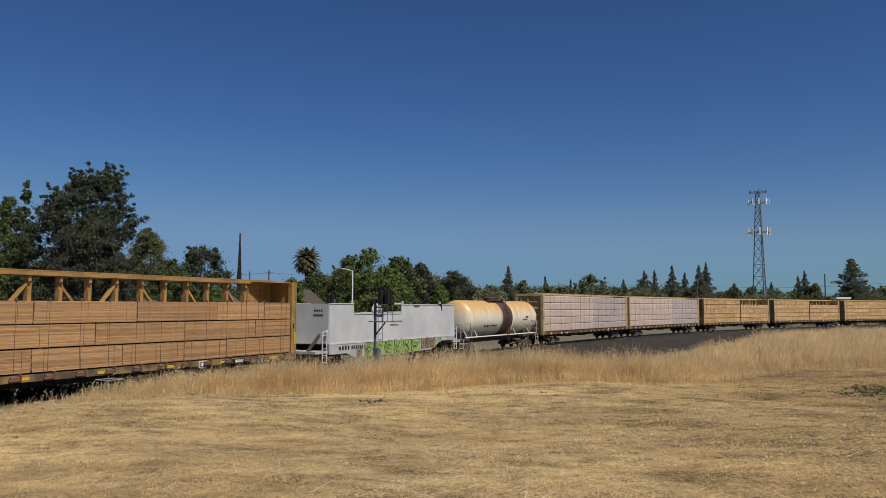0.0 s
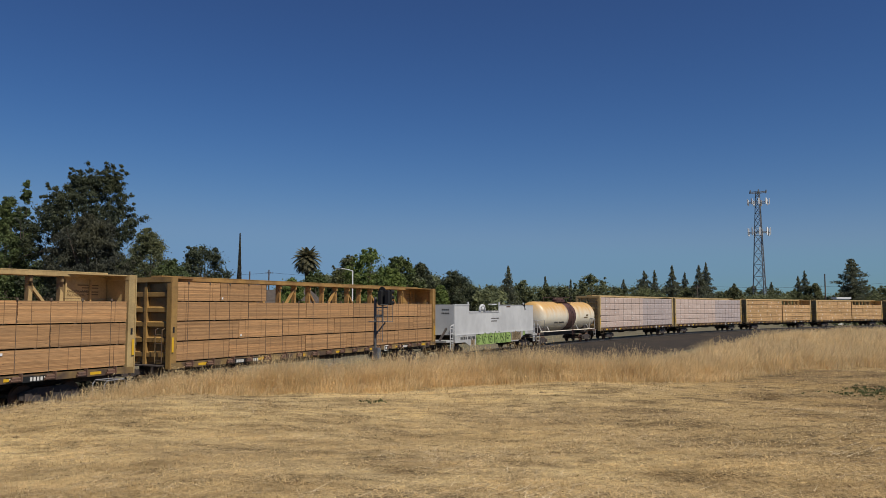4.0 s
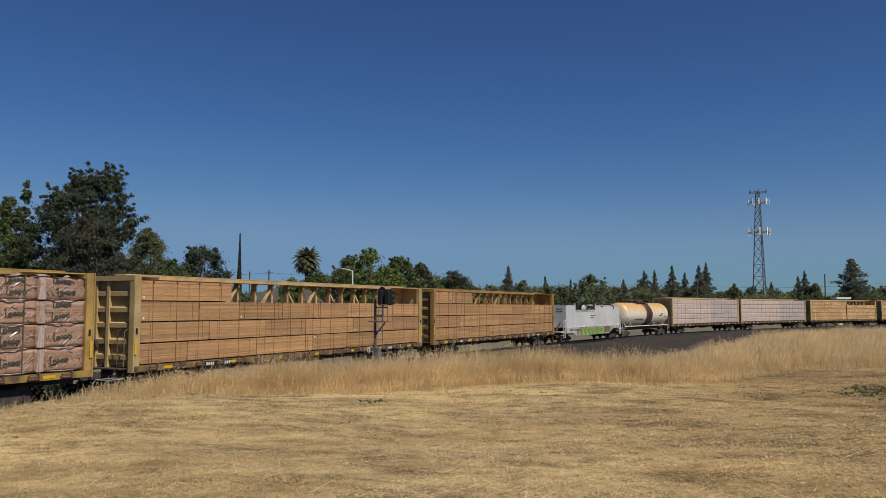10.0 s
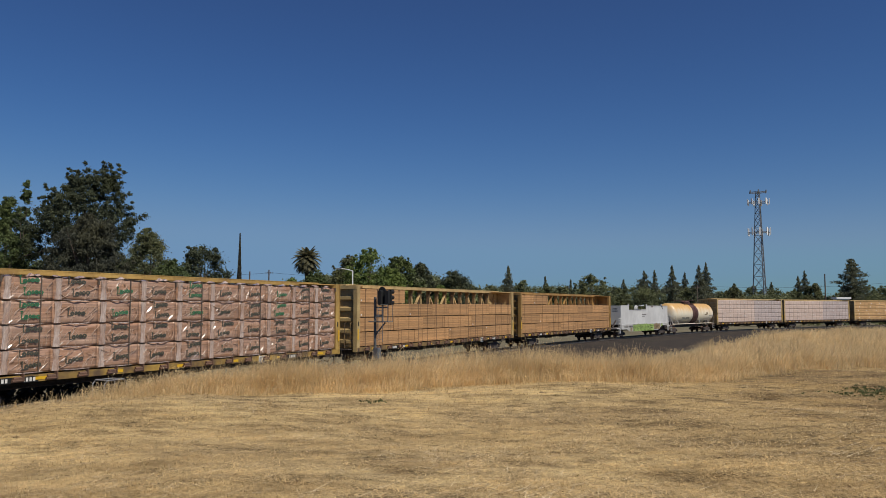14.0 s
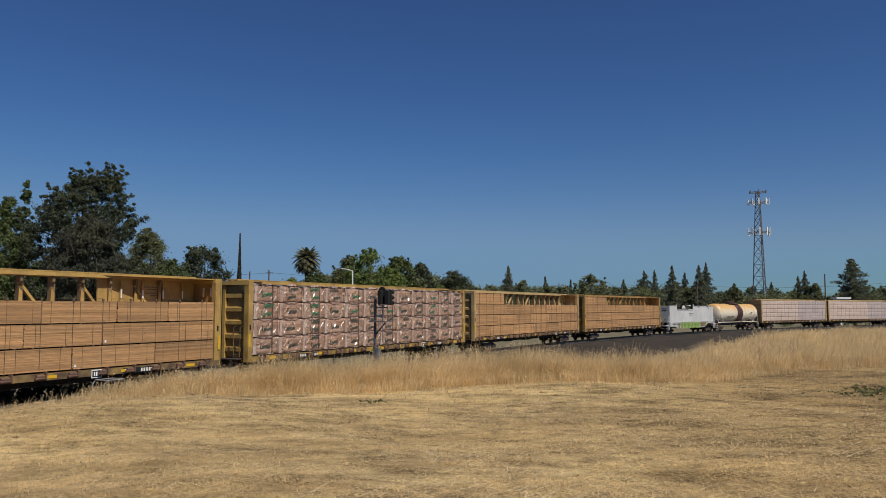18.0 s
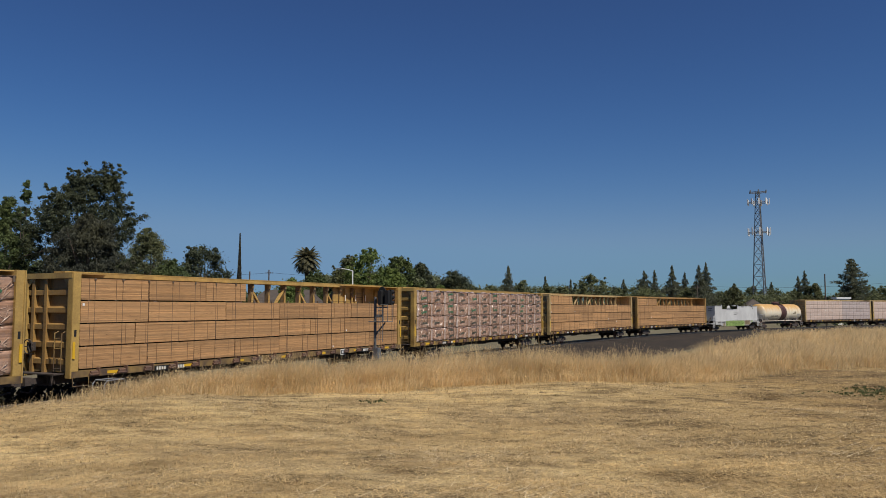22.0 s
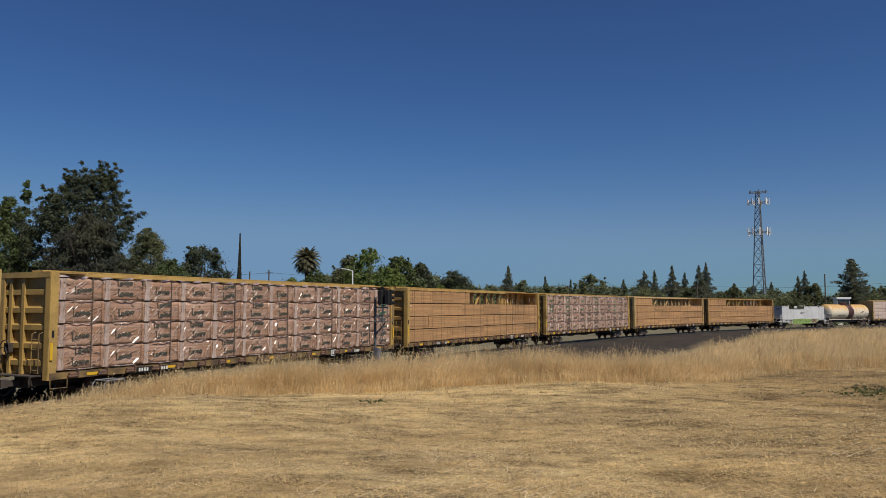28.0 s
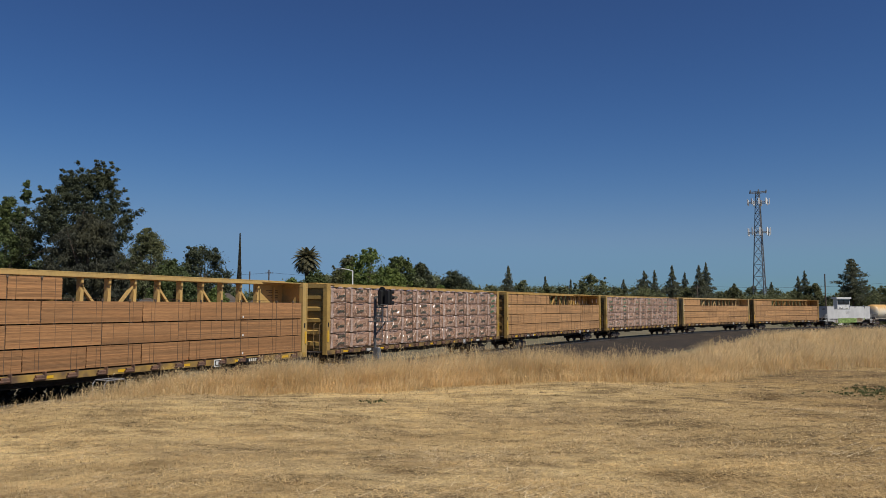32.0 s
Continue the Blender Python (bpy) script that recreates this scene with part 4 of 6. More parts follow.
def hopper_car():
    """A short grey hopper with a cut-down middle; x = 0 at its centre."""
    sp = []
    car = thing("hopper_car", "weathered grey hopper car with sprayed skirt panels", "freight car")
    A, B, N0, N1 = -7.33, 7.33, -5.05, 0.16
    top, notch, low = 3.66, 3.10, 1.53
    for y in (-1.5, 1.5):
        high = top if y < 0 else notch + 0.05
        part("side_sheet", Shape().prism([(A, low), (B, low), (B, high - 0.06), (N1, high), (N1, notch), (N0, notch), (N0, top), (A, top)], y - 0.03, y + 0.03), GREY_CAR, car, "flat grey side sheet")
        cap = Shape()
        for a, b, z in ((A, N0, top), (N0, N1, notch), (N1, B, high - 0.02)):
            cap.box((a + b) / 2, y, z, b - a, 0.12, 0.05)
        part("top_rail", cap, GREY_CAR, car)
        part("skirt", Shape().prism([(A, 0.98), (A + 1.6, 0.98), (A + 2.3, 0.72), (B - 3.4, 0.72), (B - 2.0, 1.25), (B - 0.1, 1.25), (B - 0.1, low - 0.02), (A, low - 0.02)], y - 0.05, y + 0.02), GREY_SKIRT, car, "dirty grey skirt panel")
        part("waist_rail", Shape().box(0, y * 1.02, low, B - A, 0.07, 0.07), GREY_CAR, car)
        if y < 0:
            rows = Shape()
            for z, n in ((2.62, 11), (2.42, 8)):
                for k in range(n):
                    rows.box(-1.2 + 0.13 * k, -1.535, z, 0.085, 0.008, 0.085)
            part("lettering", rows, DARK, car, "small dark unreadable lettering", kind="stuff")
            m = Shape()
            for k in range(4):
                m.box(A + 0.95 + 0.27 * k, -1.555, 1.27, 0.15, 0.008, 0.20)
            for k in range(6):
                m.box(A + 2.1 + 0.2 * k, -1.555, 1.27, 0.12, 0.008, 0.20)
            part("car_marking", m, BLACK, car, "black marking bars", kind="stuff")
            sprayed_letters(car, -3.9, 0.86, 6, 1.05, 0.80, GREEN_SPRAY, "green sprayed bubble letters outlined in black", 4)
            sprayed_letters(car, 2.62, 0.98, 3, 0.62, 0.64, TAN_SPRAY, "tan sprayed letters outlined in black", 9)
            sprayed_letters(car, 5.0, 1.34, 1, 0.34, 0.22, GREEN_SPRAY, "small green sprayed scrawl", 2)
            sprayed_letters(car, -4.75, 0.9, 1, 0.5, 0.4, TAN_SPRAY, "small tan sprayed scrawl", 3)
    for x, way in ((A, -1), (B, 1)):
        eh = top if way < 0 else notch + 0.1
        part("end_sheet", Shape().prism([(x + 0.03, low), (x + 0.03, eh), (x - 0.03, eh), (x - 0.03, low)][::way], -1.5, 1.5), GREY_CAR, car, "flat grey end sheet")
        if way < 0:
            b = Shape()
            for k in range(4):
                b.box(x - 0.035, -1.05 + 0.15 * k, 3.30, 0.008, 0.09, 0.10)
            for k in range(5):
                b.box(x - 0.035, -1.08 + 0.13 * k, 3.05, 0.008, 0.08, 0.10)
            part("car_marking", b, BLACK, car, kind="stuff")
        part("end_platform", Shape().box(x + way * 0.55, 0, 1.12, 1.1, 2.9, 0.14), GREY_SKIRT, car)
        lad = Shape()
        for dx in (0.12, 0.5):
            lad.tube([(x + way * dx, -1.46, 0.55), (x + way * dx, -1.46, 2.15), (x + way * 0.05, -1.46, 2.25)], 0.035, 6)
        for z in (0.6, 0.95, 1.3, 1.65, 2.0):
            lad.tube([(x + way * 0.12, -1.46, z), (x + way * 0.5, -1.46, z)], 0.022, 6)
        part("ladder", lad, GREY_CAR, car, "grey grab ladder")
        part("slope_sheet", Shape().prism([(x, low + 0.02), (x - way * 0.05, low + 0.02), (x - way * 1.9, 1.0), (x - way * 1.8, 0.95)][::way], -1.4, 1.4), DARK, car, "dark sloping underside")
        for y in (-0.9, 0.9):
            part("slope_strut", Shape().beam((x + way * 1.0, y, 1.2), (x + way * 0.02, y, 2.0), 0.12, 0.12), DARK, car)
        coupler(car, x + way * 0.9, way)
        truck(car, x - way * 0.95, sp)
    part("slope_floor", Shape().prism([(A + 0.1, 2.6), (-2.5, 1.3), (2.5, 1.3), (B - 0.1, 2.6), (B - 0.1, 2.5), (2.5, 1.2), (-2.5, 1.2), (A + 0.1, 2.5)], -1.45, 1.45), GREY_SKIRT, car)
    part("centre_sill", Shape().box(0, 0, 0.95, 16, 0.5, 0.4), DARK, car)
    for x, z in ((N0 - 0.15, top), (N1 + 0.12, top), (5.2, top)):
        part("stake", Shape().box(x, -1.5, z + 0.08, 0.12, 0.1, 0.22), GREY_CAR, car)
    part("hatch_arm", Shape().beam((4.7, -1.52, 3.72), (5.35, -1.56, 3.62), 0.08, 0.06).beam((5.3, -1.56, 3.72), (5.45, -1.56, 3.25), 0.06, 0.05), BLACK, car, "dark latch arm")
    u = [(-2.55, -1.2, 3.0), (-2.55, -1.2, 3.42), (-2.42, -1.2, 3.58), (-2.15, -1.2, 3.62), (-1.9, -1.2, 3.56), (-1.8, -1.2, 3.4), (-1.8, -1.2, 3.0)]
    part("loading_pipe", Shape().tube(u, 0.10, 10).tube([(-2.15, -1.28, 3.35), (-2.15, -1.12, 3.35)], 0.17, 14), GREY_CAR, car, "grey bent pipe above the rim", smooth=True)
    part("inner_ledge", Shape().box(2.6, -0.6, 3.16, 4.6, 0.5, 0.08).box(1.2, -0.5, 3.7, 0.9, 0.3, 0.10), GREY_CAR, car)
    part("placard", Shape().box(2.0, -1.535, 3.52, 0.75, 0.01, 0.10), RUST, car, "rusty stencil patch")
    SPIN[car.name] = sp
    return car


def tank_car():
    """A cream tank car with a dark oxide band and dome; x = 0 at its centre."""
    sp = []
    car = thing("tank_car", "cream tank car with a dark oxide red band", "freight car")
    r, zc, half = 1.39, 2.61, 7.2

    def barrel(x0, x1, rad, ends=(False, False), step=10):
        path, radii = [], []
        for i in range(step + 1):
            path.append((x0 + (x1 - x0) * i / step, 0, zc))
            radii.append(rad)
        if ends[0]:
            h = [(x0 - 0.62 * math.sin(a), rad * math.cos(a)) for a in np.linspace(1.5, 0.15, 9)]
            path, radii = [(x, 0, zc) for x, _ in h] + path, [q for _, q in h] + radii
        if ends[1]:
            h = [(x1 + 0.62 * math.sin(a), rad * math.cos(a)) for a in np.linspace(0.15, 1.5, 9)]
            path, radii = path + [(x, 0, zc) for x, _ in h], radii + [q for _, q in h]
        return Shape().tube(path, radii, 36)

    part("tank_shell", barrel(-half + 1.95, 0.1, r, (True, False)), TANK_STAIN, car, "cream painted barrel stained ochre on top", smooth=True)
    part("tank_shell", barrel(1.9, half - 0.12, r, (False, True)), TANK_STAIN, car, smooth=True)
    part("band", barrel(0.08, 1.92, r + 0.02), BAND, car, "dark oxide red band", smooth=True)
    for x in (-3.6, -1.9, 3.7, 5.8):
        part("seam", Shape().tube([(x - 0.02, 0, zc), (x + 0.02, 0, zc)], r + 0.006, 36), TANK_STAIN, car)
    part("dome", Shape().tube([(0.8, 0, zc + 1.2), (0.8, 0, zc + 1.62), (0.8, 0, zc + 1.72)], [0.62, 0.62, 0.45], 20), BAND, car, "dark oxide red manway dome")
    deck = Shape().box(0.5, 0, zc + 1.36, 3.4, 1.5, 0.04)
    for x in (-1.1, 2.1):
        for y in (-0.72, 0.72):
            deck.tube([(x, y, zc + 1.1), (x, y, zc + 1.85)], 0.025, 6)
    deck.tube([(-1.1, -0.72, zc + 1.8), (2.1, -0.72, zc + 1.8)], 0.022, 6).tube([(-1.1, 0.72, zc + 1.8), (2.1, 0.72, zc + 1.8)], 0.022, 6)
    part("dome_platform", deck, BAND, car, "rusty walkway and rails")
    for y in (-1.0, 1.0):
        lad = Shape()
        for x in (0.75, 1.15):
            lad.tube([(x, y * 1.46, 0.75), (x, y * 1.46, 2.8), (x, y * 1.05, zc + 1.25)], 0.025, 6)
        for z in np.arange(0.9, 3.6, 0.35):
            q = 1.46 if z < 2.8 else 1.46 - (z - 2.8) * 0.37
            lad.tube([(0.75, y * q, z), (1.15, y * q, z)], 0.018, 6)
        part("ladder", lad, BAND, car, "rusty side ladder")
        part("running_board", Shape().box(0, y * 1.30, 1.30, 13.0, 0.10, 0.035).tube([(-6.6, y * 1.38, 1.26), (7.0, y * 1.38, 1.26)], 0.03, 6), TANK, car, "cream side running rail")
        for x in (-5.9, -4.2, 3.0, 5.9):
            part("saddle_brace", Shape().beam((x, y * 1.2, 1.2), (x - 0.35, y * 0.95, 1.95), 0.12, 0.08), CONCRETE, car)
    m = Shape()
    for k in range(9):
        a = radians(-22)
        m.box(-3.2 + 0.25 * k + (0.12 if k > 3 else 0), -(r + 0.012) * math.cos(a), zc + (r + 0.01) * math.sin(a), 0.15, 0.008, 0.20)
    part("car_marking", m, BLACK, car, "black marking bars", kind="stuff")
    part("lettering", Shape().box(4.6, -1.39, zc - 0.15, 1.0, 0.008, 0.10).box(5.0, -1.395, zc + 0.05, 0.6, 0.008, 0.18), FAINT, car, "dark smudged lettering")
    for way in (-1, 1):
        x = way * 7.1
        part("saddle", Shape().box(x - way * 1.6, 0, 1.3, 0.9, 2.0, 0.6), DARK, car)
        part("end_rail", Shape().tube([(x + way * 0.15, -1.35, 1.2), (x + way * 0.15, -1.35, 2.3), (x - way * 1.3, -1.38, 2.35), (x - way * 1.5, -1.38, 1.3)], 0.03, 6).tube([(x + way * 0.15, 1.35, 1.2), (x + way * 0.15, 1.35, 2.3), (x + way * 0.15, -1.35, 2.3)], 0.03, 6), CONCRETE, car, "cream tubular hand rail")
        part("end_platform", Shape().box(x, 0, 1.12, 1.1, 2.7, 0.16), RUST, car)
        coupler(car, x + way * 0.45, way)
        truck(car, way * 5.6, sp)
        st = Shape()
        for z in (0.55, 0.9):
            st.tube([(x - way * 0.2, -1.38, z), (x + way * 0.35, -1.38, z)], 0.022, 6)
        st.tube([(x - way * 0.2, -1.38, 0.5), (x - way * 0.2, -1.38, 1.2)], 0.022, 6).tube([(x + way * 0.35, -1.38, 0.5), (x + way * 0.35, -1.38, 1.2)], 0.022, 6)
        part("step", st, CONCRETE, car)
    part("centre_sill", Shape().box(0, 0, 1.0, 15, 0.5, 0.4), DARK, car)
    SPIN[car.name] = sp
    return car


LOW = -HALF + 0.36
TRAIN = []                                    # (car, centre along the line at the start, truck spacing)
P = 24.5
yellow_load = "yellow centerbeam flatcar loaded with sawn lumber"
film_load = "yellow centerbeam flatcar stacked with film-wrapped pinkish lumber packs"
white_load = "yellow centerbeam flatcar stacked with pale white-wrapped lumber"
TRAIN.append((lumber_car(yellow_load + ", partly filled top tier", (LOW, LOW + 5.5), 1, paint=OCHRE), -HALF, 16.4))
TRAIN.append((lumber_car(yellow_load + ", short top tier", (LOW, LOW + 5.0), 2, paint=TAN, words=True, grimy=True), -HALF - P, 16.4))
_sp = []
_c = centre_beam_car(film_load, "film-wrapped cars", _sp, YELLOW_NEW, True)
load_film_packs(_c, 3, (0, 2, 4, 6, 9))
SPIN[_c.name] = _sp
TRAIN.append((_c, -HALF - 2 * P, 16.4))
TRAIN.append((lumber_car(yellow_load + ", long top tier", (LOW, LOW + 8.6), 4, web=5.2, grimy=True), -HALF - 3 * P, 16.4))
_sp = []
_c = centre_beam_car(film_load, "film-wrapped cars", _sp, YELLOW, False)
load_film_packs(_c, 5, (11,))
SPIN[_c.name] = _sp
TRAIN.append((_c, -HALF - 4 * P, 16.4))
TRAIN.append((lumber_car(yellow_load + ", half-length top tier", (LOW, -2.3), 6, paint=PALE, bright=True, wood=RED_BOARDS), -HALF - 5 * P, 16.4))
TRAIN.append((hopper_car(), 9.97, 12.7))
TRAIN.append((tank_car(), 26.0, 11.2))
_u = 35.01
for k, (gap, split) in enumerate(((23.58, 1.0), (24.58, 1.7))):
    _sp = []
    _c = centre_beam_car(white_load, "white-wrapped cars", _sp, TAN)
    load_white_wrap(_c, 8 + k, split)
    SPIN[_c.name] = _sp
    TRAIN.append((_c, _u + HALF, 16.4))
    _u += gap
for k, (gap, full) in enumerate(((24.7, (LOW, 0.6)), (24.68, (LOW, 0.3)), (24.6, (LOW, HALF - 0.36)), (24.6, (LOW, 0.4)))):
    TRAIN.append((lumber_car(yellow_load + "", full, 20 + k, paint=TAN, height=0.612, pitch=0.655, tiers=4, tags=1.0, wood=PINE_BOARDS, parted=full[1] < 5), _u + HALF, 16.4))
    _u += gap


# ---------------------------------------------------------------- signals beside the line
def signal(s, off, label, twin=True):
    x, y, _, a = beside(s, off)
    base = float(ground_z(x, y))
    sig = thing("railway_signal", label, "signal", m=pose(x, y, base, 0, 0, math.degrees(a)))
    up = -base
    part("mast", Shape().tube([(0, 0, 0), (0, 0, 4.0 + up)], 0.075, 10), SIGNAL_GREY, sig, "grey steel mast")
    part("relay_box", Shape().box(-0.02, -0.12, 1.05 + up, 0.34, 0.3, 0.62, cut=0.03), ALU, sig, "grey relay box")
    part("footing", Shape().box(0, 0, 0.1, 0.6, 0.6, 0.4), CONCRETE, sig)
    for k, (dx, dy) in enumerate(((0.0, -0.42), (0.10, -0.80)) if twin else ((0.0, 0.1),)):
        z = 4.02 + up
        if k == 0:                                        # a rounded target, seen from behind, with its hoods
            arc = [(0.20 * math.cos(q), 0.22 * math.sin(q)) for q in np.linspace(0, math.pi, 9)]
            outline = [(0.20, -0.46)] + [(u, 0.30 + v) for u, v in arc] + [(-0.20, -0.46)]
        else:
            outline = [(0.15, -0.42), (0.15, 0.32), (-0.15, 0.32), (-0.15, -0.42)]
        turn = Matrix.Translation((dx, dy, z)) @ Matrix.Rotation(radians(90 if k == 0 else 80), 4, "Z")
        pr = Shape().prism(outline, -0.03, 0.03)
        head = part("signal_head", Shape().add([turn @ Vector(p) for p in pr.v], pr.f), BLACK, sig, "black rounded signal target" if k == 0 else "black square signal target")
        part("signal_case", Shape().box(dx - 0.17, dy, z - 0.05, 0.24, 0.20, 0.74, cut=0.05), BLACK, head)
        for q in (0.27, -0.02, -0.30):
            part("lens_hood", Shape().tube([(dx + 0.03, dy, z + q), (dx + 0.34, dy, z + q - 0.02)], 0.11, 12, False), BLACK, head)
        if k == 0:
            part("head_post", Shape().tube([(dx + 0.05, dy, 2.74 + up), (dx + 0.05, dy, 3.6 + up)], 0.05, 8), SIGNAL_GREY, head)
    if twin:
        aside = Matrix.Rotation(radians(-90), 4, "Z")
        part("platform", Shape().box(0.34, 0, 2.72 + up, 1.2, 0.5, 0.04).tube([(0.92, -0.25, 2.72 + up), (0.92, -0.25, 3.6 + up), (0.40, -0.25, 3.6 + up)], 0.02, 6).tube([(0.92, 0.25, 2.72 + up), (0.92, 0.25, 3.6 + up), (0.40, 0.25, 3.6 + up)], 0.02, 6), SIGNAL_GREY, sig, "small steel service platform", aside)
        part("bracket", Shape().beam((0.0, 0, 2.0 + up), (0.62, 0, 2.68 + up), 0.06, 0.06).beam((0, 0, 3.46 + up), (0.76, 0, 3.46 + up), 0.07, 0.07).beam((0, 0, 3.02 + up), (0.4, 0, 3.02 + up), 0.09, 0.14), SIGNAL_GREY, sig, "", aside)
        lad = Shape()
        for dx in (0.36, 0.63):
            lad.tube([(dx, -0.28, 1.7 + up), (dx, -0.28, 3.5 + up)], 0.016, 6)
        for q in np.arange(1.8, 3.5, 0.3):
            lad.tube([(0.36, -0.28, q + up), (0.63, -0.28, q + up)], 0.014, 6)
        part("ladder", lad, ALU, sig, "thin steel ladder", aside)
    return sig


signal(3.53, 3.8, "black trackside block signal with two heads and a ladder")
signal(10.9, -4.0, "black single-head block signal behind the track", False)


# ---------------------------------------------------------------- vegetation
DARK_LEAF = leaf_material("dark_tree_leaf", (0.064, 0.078, 0.050))
OAK_LEAF = leaf_material("oak_leaf", (0.084, 0.112, 0.047))
BRIGHT_LEAF = leaf_material("bright_green_leaf", (0.125, 0.170, 0.052))
GREY_LEAF = leaf_material("grey_green_leaf", (0.115, 0.127, 0.066))
# near-black leaf: the deep shade seen under the train is put into its colour
SHADE_BRUSH = leaf_material("dark_brush", (0.020, 0.021, 0.014), 0.3)
GREY_NEEDLE = leaf_material("cypress_scale_leaf", (0.085, 0.08, 0.058), 0.3)
# needle colour lightened: the haze of distance is put into it
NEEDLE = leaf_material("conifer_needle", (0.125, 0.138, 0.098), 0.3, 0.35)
FEATHER = leaf_material("feathery_grey_leaf", (0.062, 0.067, 0.050), 0.22)
# paler leaf for far trees, with aerial haze put into the base colour
FAR_LEAF = leaf_material("dusty_far_leaf", (0.135, 0.155, 0.085), 0.3, 0.4)
PALM_LEAF = leaf_material("palm_frond", (0.115, 0.112, 0.07), 0.3)
SWAY = []


def leaf_cloud(rng, centres, radii, per, size, flat=0.8, slim=1.0, sparse_below=None):
    """Leaf blades scattered through clumps, thicker near each clump's skin; slim ones hang."""
    n = len(centres) * per
    c, r = np.repeat(np.asarray(centres), per, 0), np.repeat(np.asarray(radii), per)
    d = rng.normal(size=(n, 3))
    d /= np.linalg.norm(d, axis=1)[:, None]
    rad = r * np.minimum(np.abs(rng.normal(scale=0.50, size=n) + 0.40), 1.35)
    p = c + d * rad[:, None] * (1, 1, flat)
    if sparse_below is not None:
        keep = (p[:, 2] > sparse_below) | (rng.random(n) < 0.3)
        p, d, n = p[keep], d[keep], int(keep.sum())
    nrm = d + rng.normal(scale=0.8, size=(n, 3)) + (0, 0, 0.3)
    nrm /= np.linalg.norm(nrm, axis=1)[:, None]
    t = np.cross(nrm, rng.normal(size=(n, 3))) + ((0, 0, -0.9) if slim < 1 else (0, 0, 0))
    t /= np.linalg.norm(t, axis=1)[:, None] + 1e-9
    b = np.cross(nrm, t) * slim
    s = size * (0.6 + 0.8 * rng.random(n))[:, None]
    return np.stack([p - t * s * 0.35 - b * s * 0.32, p - t * s * 0.2 + b * s * 0.36, p + t * s * 0.6], axis=1)


def trunk_shape(rng, height, base, tips, r0):
    s = Shape()
    lean = rng.normal(scale=0.03, size=2)
    top = (lean[0] * height, lean[1] * height, height)
    mid = (lean[0] * height * 0.3, lean[1] * height * 0.3, height * 0.45)
    s.tube([(0, 0, base - 0.2), (0.02, 0.0, base + 0.5), mid, top], [r0 * 1.25, r0, r0 * 0.7, r0 * 0.12], 8)
    for p in tips:
        k = 0.25 + 0.5 * rng.random()
        a = Vector((lean[0] * height * k, lean[1] * height * k, base + (height - base) * k))
        b = Vector(p)
        m = a.lerp(b, 0.5) + Vector((0, 0, 0.25))
        s.tube([a, m, b], [r0 * 0.45, r0 * 0.28, r0 * 0.08], 6)
    return s


